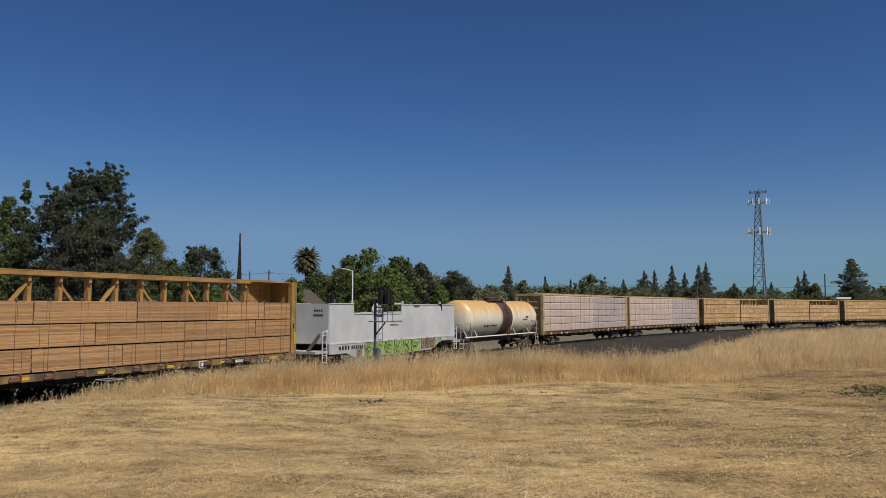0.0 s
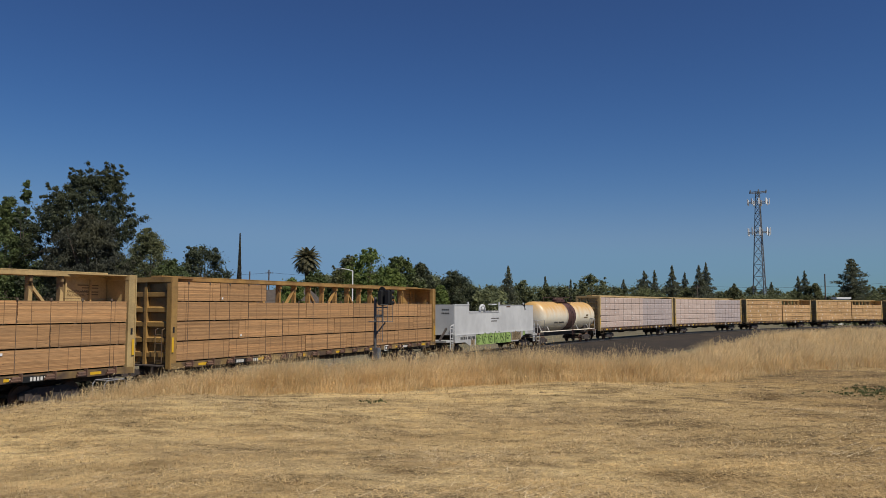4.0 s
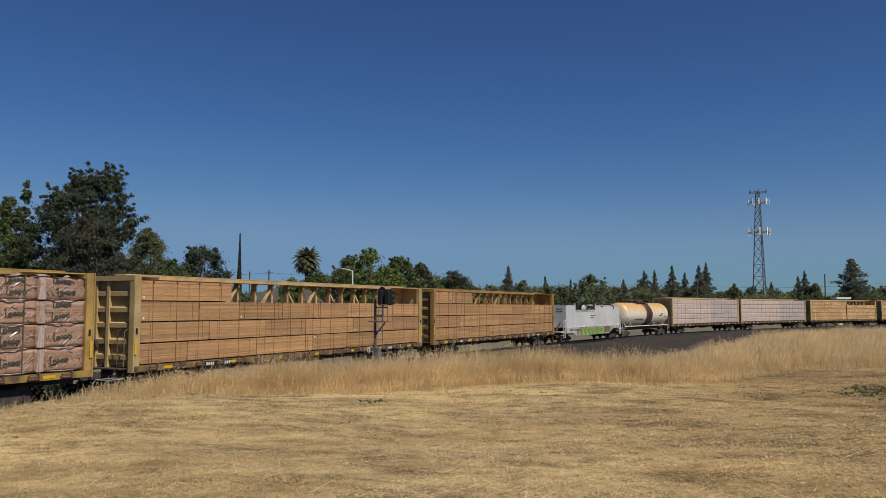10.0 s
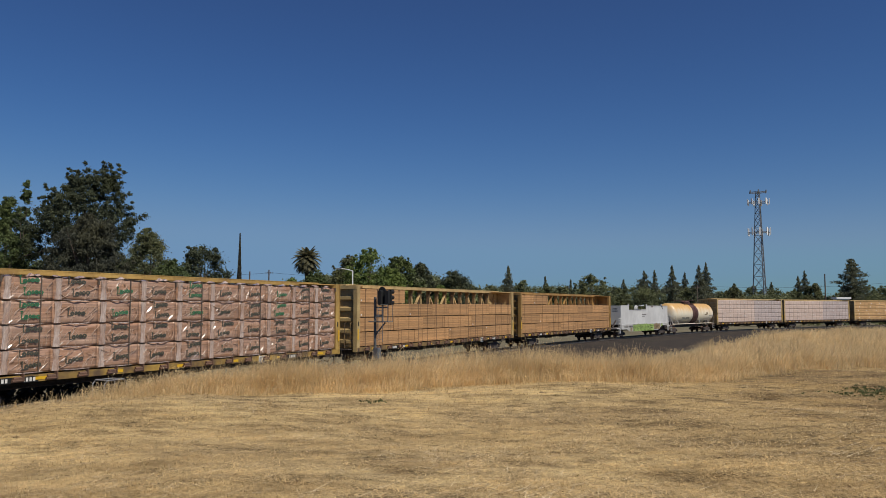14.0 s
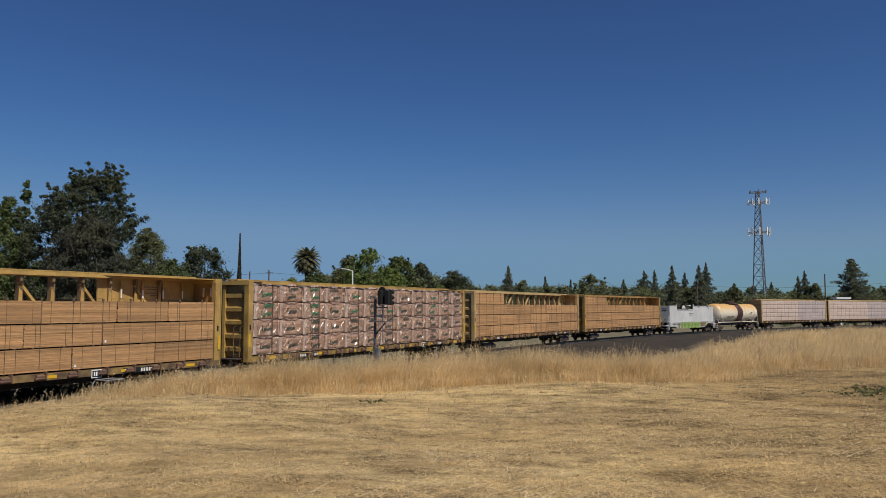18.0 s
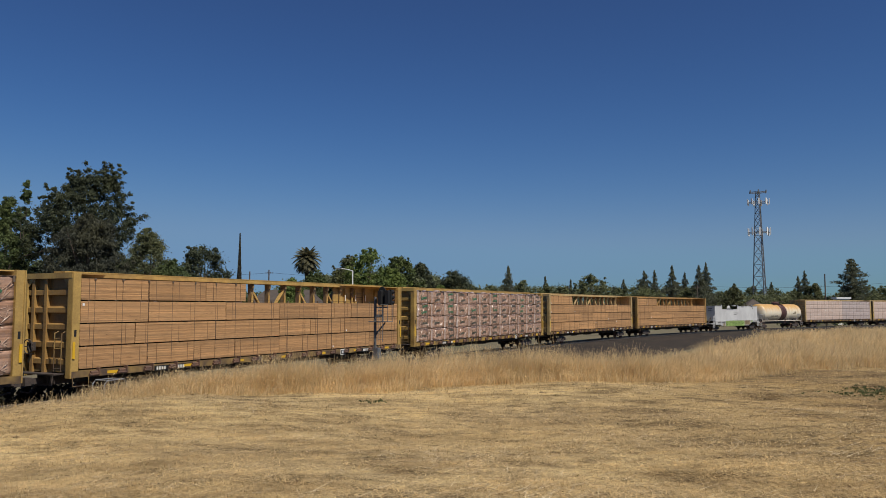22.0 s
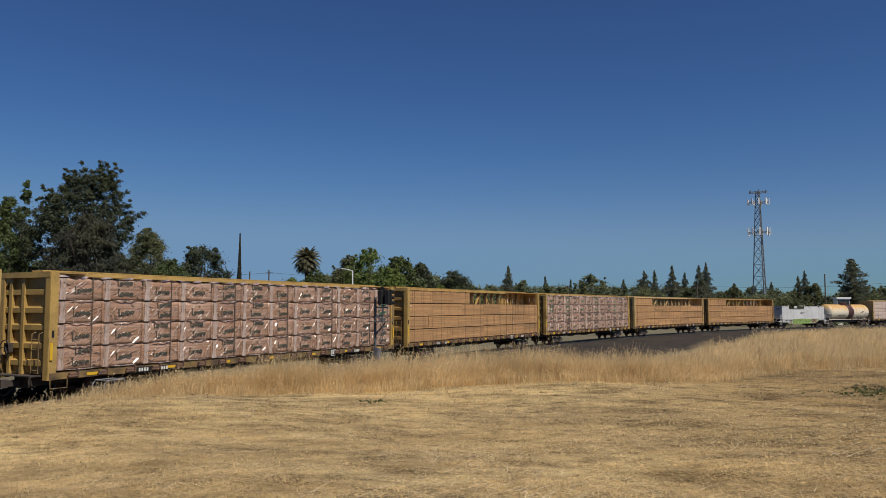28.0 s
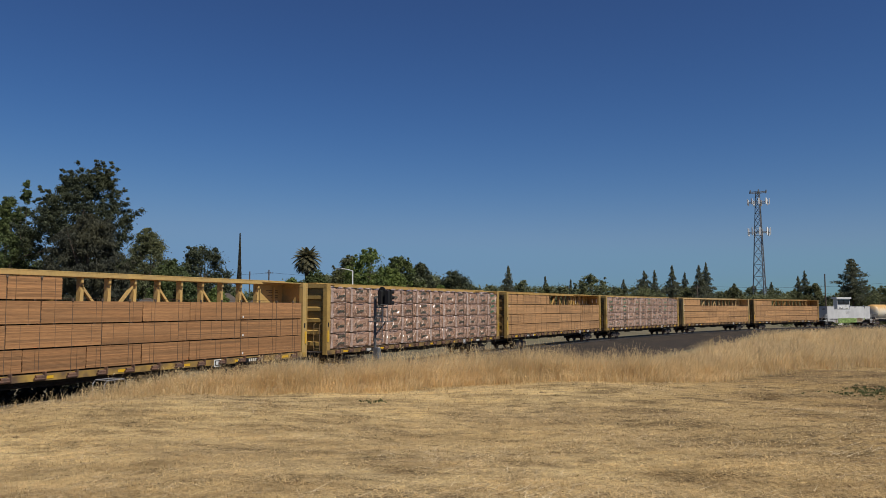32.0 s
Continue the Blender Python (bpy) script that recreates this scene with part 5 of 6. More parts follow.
def broadleaf(x, y, top, width, leaf, style, seed):
    rng = np.random.default_rng(seed)
    g = float(ground_z(x, y))
    names = {DARK_LEAF: "dark green", OAK_LEAF: "mid green", BRIGHT_LEAF: "bright green", GREY_LEAF: "grey-green", FEATHER: "soft grey-green", FAR_LEAF: "haze-paled green"}
    size = "tall" if top > 10 else "low"
    tree = thing("tree", f"{size} {names[leaf]} leafy tree with an uneven crown", "tree", m=pose(x, y, g))
    h = top - g
    low = max(1.8, h * 0.04) if style not in ("slim", "big") else h * (0.04 if style == "big" else 0.25)
    near = y < 90
    n = {"big": 760, "slim": 34, "round": 170, "feather": 260}.get(style, int(100 * min(2.0, max(1.0, h / width))))
    hw = width / 2
    cen, rad = [], []
    for i in range(n):
        v = rng.random() if style != "big" else rng.random() ** 1.15
        if style == "big":                                # fuller and higher on one side
            ends = [0.0, 0.52, 0.71, 0.82, 0.92, 1.0]
            left, right = np.interp(v, ends, (1.0, 1.03, 1.0, 0.74, 0.36, -0.15)), np.interp(v, ends, (0.93, 1.0, 1.02, 0.93, 0.84, 0.66))
            reach = hw * (left + right) / 2
        else:
            reach = hw * math.sqrt(max(0.02, 1 - (1.75 * v - 0.75) ** 2 if v > 0.43 else 0.9 - 0.3 * (0.43 - v)))
        a, q = rng.random() * 6.283, rng.random() ** 0.42
        cr = max(hw * (rng.uniform(0.06, 0.15) if style == "big" else rng.uniform(0.14, 0.25)), 0.3)
        shift = hw * (right - left) / 2 if style == "big" else 0
        cen.append((math.cos(a) * q * max(reach - cr * 0.6, 0.1) + shift, math.sin(a) * q * max(reach - cr * 0.6, 0.1), low + v * (h * (0.93 if style == "big" else 1.0) - low - cr * 0.7)))
        rad.append(cr)
    # shoots that break the outline
    for i in range({"big": 170, "feather": 60}.get(style, 30)):
        k = rng.integers(0, n)
        c = Vector(cen[k])
        d = Vector((c.x * rng.uniform(0.4, 1.2), c.y, max(0.4, (c.z - h * 0.35)) * rng.uniform(0.6, 1.6))).normalized()
        for m in range(4):
            p = c + d * (rad[k] * 0.5 + m * 0.34 * (1.2 if style == "big" else 0.9) * width / 10)
            if p.z > h or math.hypot(p.x, p.y) > hw * 1.12:
                break
            cen.append(tuple(p + Vector(rng.normal(scale=0.35 * rad[k], size=3).tolist())))
            rad.append(max(0.14, rad[k] * (0.40 - 0.07 * m)))
    if style == "big":
        for q, r_, top_ in ((-0.78, 0.5, 0.83), (-0.52, 0.3, 0.88), (-0.30, 0.2, 0.95), (-0.16, -0.2, 0.955), (0.02, 0.0, 0.965), (0.22, -0.3, 0.985), (0.40, 0.1, 0.965), (0.55, -0.2, 0.995), (0.66, 0.1, 1.0), (0.80, 0.0, 0.94), (0.93, -0.2, 0.86), (1.0, 0.1, 0.78), (-0.95, 0.0, 0.72)):
            for m in range(6):
                cen.append((hw * (q - 0.03 * q * (5 - m)) + rng.normal() * 0.2, hw * r_ * 0.5 + rng.normal() * 0.3, h * (top_ - 0.026 * (5 - m)) - 0.2 + rng.normal() * 0.12))
                rad.append((0.55 - 0.075 * m) * rng.uniform(0.7, 1.25))
        for m in range(7):                                # a long bough reaching out on one side
            cen.append((hw * (0.70 + 0.095 * m), -0.4, h * (0.625 + 0.012 * m)))
            rad.append(0.62 - 0.05 * m)
    n = len(cen)
    tips = [cen[i] for i in range(0, n, max(1, n // 14))]
    part("trunk", trunk_shape(rng, h * 0.85, 0, tips, 0.09 if style == "slim" else max(0.12, h * 0.022)), BARK, tree, "brown bark trunk with limbs")
    leaf_size = 0.165 if y < 70 else 0.185 if near else 0.23 if y < 140 else 0.33
    per = {"big": 150, "feather": 200}.get(style, 200 if near else 140 if y < 140 else 92)
    if style != "big":
        soft = style == "feather"
        part("crown", quads("crown", leaf_cloud(rng, cen, rad, per, 0.30 if soft else leaf_size, 0.8, 0.40 if soft else 1.0, 3.4), leaf), None, tree)
        return tree
    # the great tree: a lower crown that stands and an upper one that the wind leans
    split = h * 0.62
    for name, keep, pivot in (("crown", lambda c: c[2] <= split, 0.0), ("upper_crown", lambda c: c[2] > split, h * 0.48)):
        idx = [i for i in range(n) if keep(cen[i])]
        cc = [(cen[i][0], cen[i][1], cen[i][2] - pivot) for i in idx]
        ob = part(name, quads(name, leaf_cloud(rng, cc, [rad[i] for i in idx], per, leaf_size, 0.8, 1.0, 3.4 - pivot), leaf), None, tree, "dark needle-like foliage clumps", pose(0, 0, pivot))
        if pivot:
            SWAY.append((ob, [(t, pose(0, 0, pivot, 0, a, 0)) for t, a in ((0, 0), (6, -0.3), (9, 0), (12, -1.6), (13, -2.4), (15, -1.0), (19, 0), (21, -0.8), (23, -2.1), (25.5, -2.4), (28, -4.0), (30, -5.0), (32, -6.2))]))
    return tree


def conifer(x, y, top, width, seed, pine=False):
    rng = np.random.default_rng(seed)
    g = float(ground_z(x, y))
    h = top - g
    tree = thing("conifer_tree", "tall dark pine with a layered crown" if pine else "tall narrow dark conifer", "tree", "" if pine else "far conifers", pose(x, y, g))
    part("trunk", Shape().tube([(0, 0, -0.2), (0, 0, h * 0.5), (0, 0, h * 0.97)], [h * 0.02, h * 0.013, 0.04], 7), BARK, tree)
    pts = []
    z = h * (0.15 if not pine else 0.30)
    while z < h:
        f = (h - z) / h
        if pine:
            reach = width / 2 * min(1.0, 0.15 + 2.4 * f) * (0.7 + 0.5 * rng.random())
        else:
            reach = width / 2 * (2.05 * f ** 0.9 + 0.03) * (0.45 + 0.75 * rng.random() ** 0.7)
        for a in rng.random(7) * 6.283:
            length = reach * (0.5 + 0.7 * rng.random())
            k = max(7, int(length * 20))
            u = rng.random(k) ** 0.5
            rr = u * length
            p = np.stack([np.cos(a) * rr, np.sin(a) * rr, z - (0.25 if not pine else -0.12) * rr + rng.normal(scale=0.15, size=k)], 1)
            p[:, :2] += rng.normal(scale=0.04 + 0.05 * length, size=(k, 2))
            pts.append(p)
        z += 0.32 if not pine else 0.38
    pts.append(np.stack([rng.normal(scale=0.07, size=30), rng.normal(scale=0.07, size=30), h * (0.93 + 0.07 * rng.random(30))], 1))
    p = np.concatenate(pts)
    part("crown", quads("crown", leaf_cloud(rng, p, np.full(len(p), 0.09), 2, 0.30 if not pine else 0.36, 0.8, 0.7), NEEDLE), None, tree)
    return tree


def palm(x, y, crown_top, spread):
    rng = np.random.default_rng(77)
    g = float(ground_z(x, y))
    tree = thing("palm_tree", "tall date palm with a round drooping crown", "tree", m=pose(x, y, g))
    hub = crown_top - g - 2.3
    part("trunk", Shape().tube([(0, 0, -0.2), (0, 0, 1), (0.05, 0, hub * 0.6), (0, 0, hub)], [0.5, 0.38, 0.34, 0.42], 12), BARK, tree, "thick brown palm trunk")
    for k in range(84):
        a = 2.399 * k
        e = 1.35 - 2.1 * k / 84
        n = 9
        d = Vector((math.cos(a) * math.cos(e), math.sin(a) * math.cos(e), math.sin(e)))
        length = spread / 2 * rng.uniform(0.95, 1.12)
        rib = []
        p = Vector((0, 0, hub))
        for i in range(n + 1):
            rib.append(p.copy())
            p = p + d * (length / n)
            d = (d + Vector((0, 0, -0.17))).normalized()
        s = Shape().tube(rib, [0.05 * (1 - 0.9 * i / n) for i in range(n + 1)], 4)
        for i in range(1, n + 1):
            q = rib[i]
            t = (rib[i] - rib[i - 1]).normalized()
            side = t.cross(Vector((0, 0, 1))).normalized()
            for sgn in (-1, 1):
                for j in range(4):
                    w = 0.70 * math.sin(math.pi * min(0.95, (i + 0.25 * j) / (n + 1))) + 0.12
                    o = q - t * (0.07 * j)
                    tip = o + side * (sgn * w * 0.8) + t * (w * 0.55) - Vector((0, 0, w * 0.35))
                    s.add([o - t * 0.07, o + t * 0.07, tip], [(0, 1, 2)])
        part("frond", s, PALM_LEAF, tree)
    return tree


def cypress(x, y, top, width):
    rng = np.random.default_rng(5)
    g = float(ground_z(x, y))
    h = top - g
    tree = thing("cypress_tree", "very narrow dark spire-shaped cypress", "tree", m=pose(x, y, g))
    part("trunk", Shape().tube([(0, 0, -0.2), (0, 0, h * 0.9)], [0.16, 0.03], 7), BARK, tree)
    zz = rng.random(6000) ** 0.9 * h
    r = width / 2 * np.clip(1 - zz / h, 0.02, 1)
    a = rng.random(6000) * 6.283
    p = np.stack([np.cos(a) * r * 0.8, np.sin(a) * r * 0.8, zz], 1)
    part("crown", quads("crown", leaf_cloud(rng, p, np.full(len(p), 0.05), 2, 0.15), GREY_NEEDLE), None, tree)
    return tree


BROADLEAVES = [
    (-31.4, 66, 16.2, 9.3, DARK_LEAF, 'big'),
    (-27.8, 60, 10.5, 6.6, FEATHER, 'feather'),
    (-42.0, 74, 14.3, 4.6, OAK_LEAF, ''),
    (-39.5, 72, 15.3, 1.4, OAK_LEAF, 'slim'),
    (-37.0, 64, 10.3, 5.2, OAK_LEAF, ''),
    (-42.7, 80, 7.8, 7.1, OAK_LEAF, ''),
    (-32.3, 84, 11.9, 6.9, GREY_LEAF, ''),
    (-28.2, 80, 8.3, 5.3, OAK_LEAF, ''),
    (-31.3, 100, 11.7, 9.0, DARK_LEAF, 'round'),
    (-17.2, 84, 4.4, 2.2, BRIGHT_LEAF, ''),
    (-11.9, 84, 5.2, 2.2, OAK_LEAF, ''),
    (-22.1, 75, 5.5, 2.2, BRIGHT_LEAF, ''),
    (-24.1, 90, 5.3, 4.0, OAK_LEAF, ''),
    (-18.8, 95, 7.1, 3.5, BRIGHT_LEAF, ''),
    (-18.2, 110, 8.5, 5.7, OAK_LEAF, ''),
    (-13.7, 110, 10.7, 6.5, GREY_LEAF, ''),
    (-9.7, 100, 10.9, 8.3, BRIGHT_LEAF, 'round'),
    (-6.4, 92, 8.0, 6.1, BRIGHT_LEAF, ''),
    (-5.8, 104, 10.3, 6.4, OAK_LEAF, ''),
    (-3.2, 108, 9.8, 5.1, DARK_LEAF, ''),
    (1.6, 108, 8.5, 7.4, DARK_LEAF, 'round'),
    (-0.3, 92, 6.1, 2.2, BRIGHT_LEAF, ''),
    (5.1, 135, 7.4, 4.0, FAR_LEAF, ''),
    (9.5, 150, 7.8, 5.5, FAR_LEAF, ''),
    (16.6, 160, 8.9, 7.1, FAR_LEAF, ''),
    (22.4, 165, 8.2, 5.4, FAR_LEAF, ''),
    (31.7, 165, 10.5, 10.7, FAR_LEAF, ''),
    (27.9, 175, 8.1, 6.4, FAR_LEAF, ''),
    (41.3, 180, 7.7, 6.6, FAR_LEAF, ''),
    (48.5, 185, 8.1, 10.9, FAR_LEAF, ''),
    (60.3, 190, 8.0, 12.6, FAR_LEAF, ''),
    (75.8, 200, 9.1, 6.5, GREY_LEAF, ''),
    (75.2, 210, 7.5, 7.7, FAR_LEAF, ''),
    (104.6, 260, 10.4, 7.7, FAR_LEAF, ''),
    (113.1, 262, 10.1, 11.6, FAR_LEAF, ''),
    (121.6, 270, 8.3, 11.9, FAR_LEAF, ''),
    (111.2, 230, 10.6, 6.8, GREY_LEAF, ''),
    (105.3, 230, 8.4, 6.8, FAR_LEAF, ''),
    (110.4, 205, 9.8, 12.8, FAR_LEAF, ''),
    (122.9, 215, 9.2, 9.5, FAR_LEAF, ''),
    (123.1, 240, 7.4, 10.6, FAR_LEAF, ''),
    (129.3, 215, 10.5, 12.7, FAR_LEAF, ''),
    (-49.8, 80, 16.1, 7.1, OAK_LEAF, ''),
]
CONIFERS = [
    (13.2, 155, 11.7, 3.9),
    (22.9, 172, 10.1, 3.0),
    (44.7, 190, 10.2, 3.4),
    (50.4, 192, 12.4, 6.8),
    (52.4, 190, 12.5, 2.8),
    (56.2, 188, 13.5, 5.3),
    (61.8, 196, 12.2, 3.8),
    (62.1, 186, 13.5, 4.7),
    (65.2, 190, 14.4, 4.8),
    (108.8, 235, 12.9, 4.5),
    (109.4, 232, 14.4, 5.1),
    (114.7, 268, 12.2, 4.7),
    (28.3, 170, 9.4, 1.3),
    (41.3, 186, 8.4, 2.2),
]

PINE = (107.8, 202, 16.3, 7.6)
conifer(*PINE, 400, True)
palm(-23.1, 130, 13.8, 5.2)
cypress(-28.7, 108, 13.9, 1.5)
for i, (x, y, top, w, leaf, style) in enumerate(BROADLEAVES):
    broadleaf(x, y, top, w, leaf, style, 100 + i)
for i, (x, y, top, w) in enumerate(CONIFERS):
    conifer(x, y, top, w, 300 + i)


def woods():
    """The low far woods and hedges that close the view behind the railway."""
    rng = np.random.default_rng(9)
    cen, rad = [], []
    # heights of the tree line, by bearing (x over y), for the nearer and the farther belt
    line = [(-0.75, 12.0), (-0.42, 11.5), (-0.35, 9.0), (-0.29, 7.4), (-0.26, 6.6), (-0.215, 6.6), (-0.20, 8.0), (-0.14, 9.4), (-0.02, 9.0), (0.03, 7.6), (0.06, 6.8), (0.10, 6.0)]
    for k in range(620):
        b = rng.uniform(-0.70, 0.09)
        y = 120 + rng.normal(scale=6)
        top = np.interp(b, [p[0] for p in line], [p[1] for p in line]) * y / 120
        cr = rng.uniform(0.8, 1.7)
        cen.append((b * y, y, max(0.1, (top - cr) * 1.1 * rng.random() ** 0.4 - 0.4)))
        rad.append(cr)
    line = [(0.0, 10.0), (0.07, 10.6), (0.13, 10.2), (0.20, 10.4), (0.25, 10.4), (0.34, 10.6), (0.37, 8.4), (0.45, 7.8), (0.55, 8.6), (0.70, 9.0)]
    for k in range(640):
        b = rng.uniform(-0.02, 0.68)
        y = 235 + rng.normal(scale=9)
        top = np.interp(b, [p[0] for p in line], [p[1] for p in line])
        cr = rng.uniform(1.3, 2.6)
        cen.append((b * y, y, max(0.1, (top - cr) * 1.12 * rng.random() ** 0.4 - 0.4)))
        rad.append(cr)
    for k in range(150):                               # a low hedge before the white building
        cen.append((rng.uniform(50, 118), 160 + rng.normal(scale=3), rng.uniform(0.0, 1.6)))
        rad.append(rng.uniform(0.7, 1.2))
    for k in range(70):
        cen.append((rng.uniform(79, 99), 168 + rng.normal(scale=1.5), rng.uniform(0.0, 2.6)))
        rad.append(rng.uniform(0.5, 0.9))
    ob = new("far_woods", quads("far_woods", leaf_cloud(rng, cen, rad, 190, 0.44, 0.8, 1.0, 2.6), FAR_LEAF))
    return tagged(ob, "low green woods and hedges behind the railway", "woods", kind="stuff")


woods()


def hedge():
    """Added low brush along the far side of the railway, coloured near-black to stand for deep shade."""
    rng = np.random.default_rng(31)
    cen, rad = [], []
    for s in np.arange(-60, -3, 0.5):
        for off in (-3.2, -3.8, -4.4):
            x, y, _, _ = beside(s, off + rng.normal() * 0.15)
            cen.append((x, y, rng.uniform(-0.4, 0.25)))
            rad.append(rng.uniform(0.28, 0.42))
    ob = new("scrub", quads("scrub", leaf_cloud(rng, cen, rad, 100, 0.24), SHADE_BRUSH))
    return tagged(ob, "low brush added beyond the track, coloured dark as deep shade", "shrubs", kind="stuff")


hedge()


# ---------------------------------------------------------------- poles, tower, houses
def tower(x, y, top):
    g = float(ground_z(x, y))
    tw = thing("cell_tower", "tall grey steel lattice tower with antenna rings", "tower", m=pose(x, y, g))
    h = top - g - 1.0
    w0, w1 = 5.6, 1.5

    def leg(k, z):
        w = (w0 + (w1 - w0) * min(1.0, z / (h * 0.94))) / 2
        a = 2 * math.pi * k / 3 + 0.5
        return Vector((w * math.cos(a), w * math.sin(a), z))
    for k in range(3):
        part("leg", Shape().tube([leg(k, 0), leg(k, h)], [0.22, 0.13], 8), ALU, tw, "galvanised tower leg")
    zs = [0]
    while zs[-1] < h - 1:
        zs.append(zs[-1] + 0.9 * (w0 + (w1 - w0) * zs[-1] / h))
    zs[-1] = h
    for a, b in zip(zs, zs[1:]):
        s = Shape()
        for k in range(3):
            s.beam(leg(k, a), leg((k + 1) % 3, b), 0.09, 0.09).beam(leg((k + 1) % 3, a), leg(k, b), 0.09, 0.09).beam(leg(k, b), leg((k + 1) % 3, b), 0.09, 0.09)
        part("lattice_bay", s, ALU, tw)
    for z, wide, n, tall in ((h * 0.918, 3.3, 9, 1.9), (h * 0.683, 3.4, 9, 2.5), (h * 1.0, 2.7, 6, 0.8)):
        ring = Shape()
        for k in range(6):
            a, b = 2 * math.pi * k / 6, 2 * math.pi * (k + 1) / 6
            ring.beam((wide * math.cos(a), wide * math.sin(a), z), (wide * math.cos(b), wide * math.sin(b), z), 0.12, 0.12)
            ring.beam((0, 0, z), (wide * math.cos(a), wide * math.sin(a), z), 0.10, 0.10)
        part("antenna_ring", ring, ALU, tw)
        for k in range(n):
            a = 2 * math.pi * k / n + 0.2
            part("antenna_panel", Shape().box(0, 0, 0, 0.20, 0.42, tall, cut=0.04), WHITE if tall > 1 else ALU, tw, "white panel antenna", Matrix.Translation((wide * math.cos(a), wide * math.sin(a), z + 0.2)) @ Matrix.Rotation(a, 4, "Z"))
    part("lightning_rod", Shape().tube([(0, 0, h), (0, 0, h + 1.0)], 0.05, 5), ALU, tw)
    return tw


tower(101.5, 245, 41.4)


def utility_pole(x, y, top, arms=True):
    g = float(ground_z(x, y))
    p = thing("utility_pole", "weathered brown wooden utility pole", "pole", "utility poles", pose(x, y, g))
    h = top - g
    part("pole", Shape().tube([(0, 0, -0.2), (0, 0, h)], [0.17, 0.11], 8), BARK, p)
    if arms:
        part("cross_arm", Shape().box(0, 0, h - 0.6, 1.5, 0.08, 0.09), BARK, p)
        for dx in (-0.7, -0.3, 0.3, 0.7):
            part("insulator", Shape().tube([(dx, 0, h - 0.54), (dx, 0, h - 0.36)], [0.05, 0.035], 6), ALU, p)
    return p


for row in ((-35.3, 140, 10.0, False), (-31.8, 140, 10.3), (74.7, 150, 10.0, False), (59.6, 180, 8.7), (28.1, 170, 8.4)):
    utility_pole(*row)


def wire(points, r=0.02):
    s = Shape()
    for a, b in zip(points, points[1:]):
        a, b = Vector(a), Vector(b)
        s.tube([a.lerp(b, k / 8) - Vector((0, 0, 0.06 * (b - a).length * (k / 8) * (1 - k / 8))) for k in range(9)], r, 4, False)
    return tagged(new("overhead_wire", s.mesh("overhead_wire", BLACK)), "thin dark sagging overhead wire", "wire")


wire([(-75, 140, 9.2), (-35.3, 140, 9.5), (-31.8, 140, 9.8), (-8, 142, 9.0)])
wire([(40, 172, 8.6), (59.6, 180, 8.5), (110, 190, 9.5), (150, 200, 10)])


def street_lamp(x, y, top):
    g = float(ground_z(x, y))
    l = thing("street_lamp", "pale steel street lamp with a single arm", "street lamp", m=pose(x, y, g))
    h = top - g
    part("pole", Shape().tube([(0, 0, 0), (0, 0, h - 0.2)], [0.10, 0.07], 10), WHITE, l, "pale painted pole")
    part("arm", Shape().tube([(0, 0, h - 0.25), (-0.6, 0, h - 0.05), (-1.4, 0, h + 0.05)], [0.06, 0.05, 0.04], 8), WHITE, l)
    part("lamp_head", Shape().box(-1.7, 0, h + 0.05, 0.65, 0.3, 0.14, cut=0.05), ALU, l)
    return l


street_lamp(-11.2, 95, 8.2)


def house(x, y, ridge, width, turn=0.0, depth=9.0, eave=2.6):
    g = float(ground_z(x, y))
    hs = thing("house", "low house with a brown shingled hip roof", "house", "houses", pose(x, y, g, 0, 0, turn))
    r = ridge - g
    part("wall", Shape().box(0, 0, eave / 2, width, depth, eave), STUCCO, hs, "tan stucco wall")
    ex, ey, q = width / 2 + 0.5, depth / 2 + 0.5, max(0.4, width / 2 + 0.5 - depth * 0.45)
    ring = [(-ex, -ey, eave - 0.1), (ex, -ey, eave - 0.1), (ex, ey, eave - 0.1), (-ex, ey, eave - 0.1)]
    a, b = (-q, 0, r), (q, 0, r)
    for face in ((ring[0], ring[1], b, a), (ring[2], ring[3], a, b), (ring[1], ring[2], b), (ring[3], ring[0], a)):
        k = len(face)
        under = [(u, v, w - 0.15) for u, v, w in face]
        part("roof", Shape().add(list(face) + under, [tuple(range(k)), tuple(range(2 * k - 1, k - 1, -1))] + [(i + k, (i + 1) % k + k, (i + 1) % k, i) for i in range(k)]), ROOF, hs, "brown shingle slope")
    for k in range(2):
        px = (-0.25 + 0.5 * k) * width
        w = part("window", Shape().box(px, -depth / 2 - 0.02, 1.5, 1.4, 0.06, 1.1), WHITE, hs)
        part("pane", Shape().box(px, -depth / 2 - 0.055, 1.5, 1.2, 0.02, 0.9), GLASS, w)
    return hs


for row in ((-20.2, 100, 5.75, 12.0, 0, 8.0), (-23.8, 84, 5.0, 5.5, 30), (-29.5, 77, 4.4, 8.0, 92)):
    house(*row)


def white_shed(x, y, top, width):
    g = float(ground_z(x, y))
    b = thing("white_building", "small white flat-roofed building among trees", "building", m=pose(x, y, g))
    h = top - g
    part("wall", Shape().box(0, 0, (h - 0.4) / 2, width * 0.85, 1.9, h - 0.4), WHITE, b)
    part("roof", Shape().box(0, 0, h - 0.2, width, 2.4, 0.4), WHITE, b, "flat white roof slab")
    for k in range(2):
        w = part("window", Shape().box((k - 0.5) * width * 0.4, -0.98, h - 1.1, 1.3, 0.06, 1.0), BLACK, b)
        part("pane", Shape().box((k - 0.5) * width * 0.4, -1.02, h - 1.1, 1.1, 0.02, 0.8), GLASS, w)
    return b


white_shed(90.7, 175, 5.75, 3.3)
house(80.5, 200, 5.6, 5.0, 92)


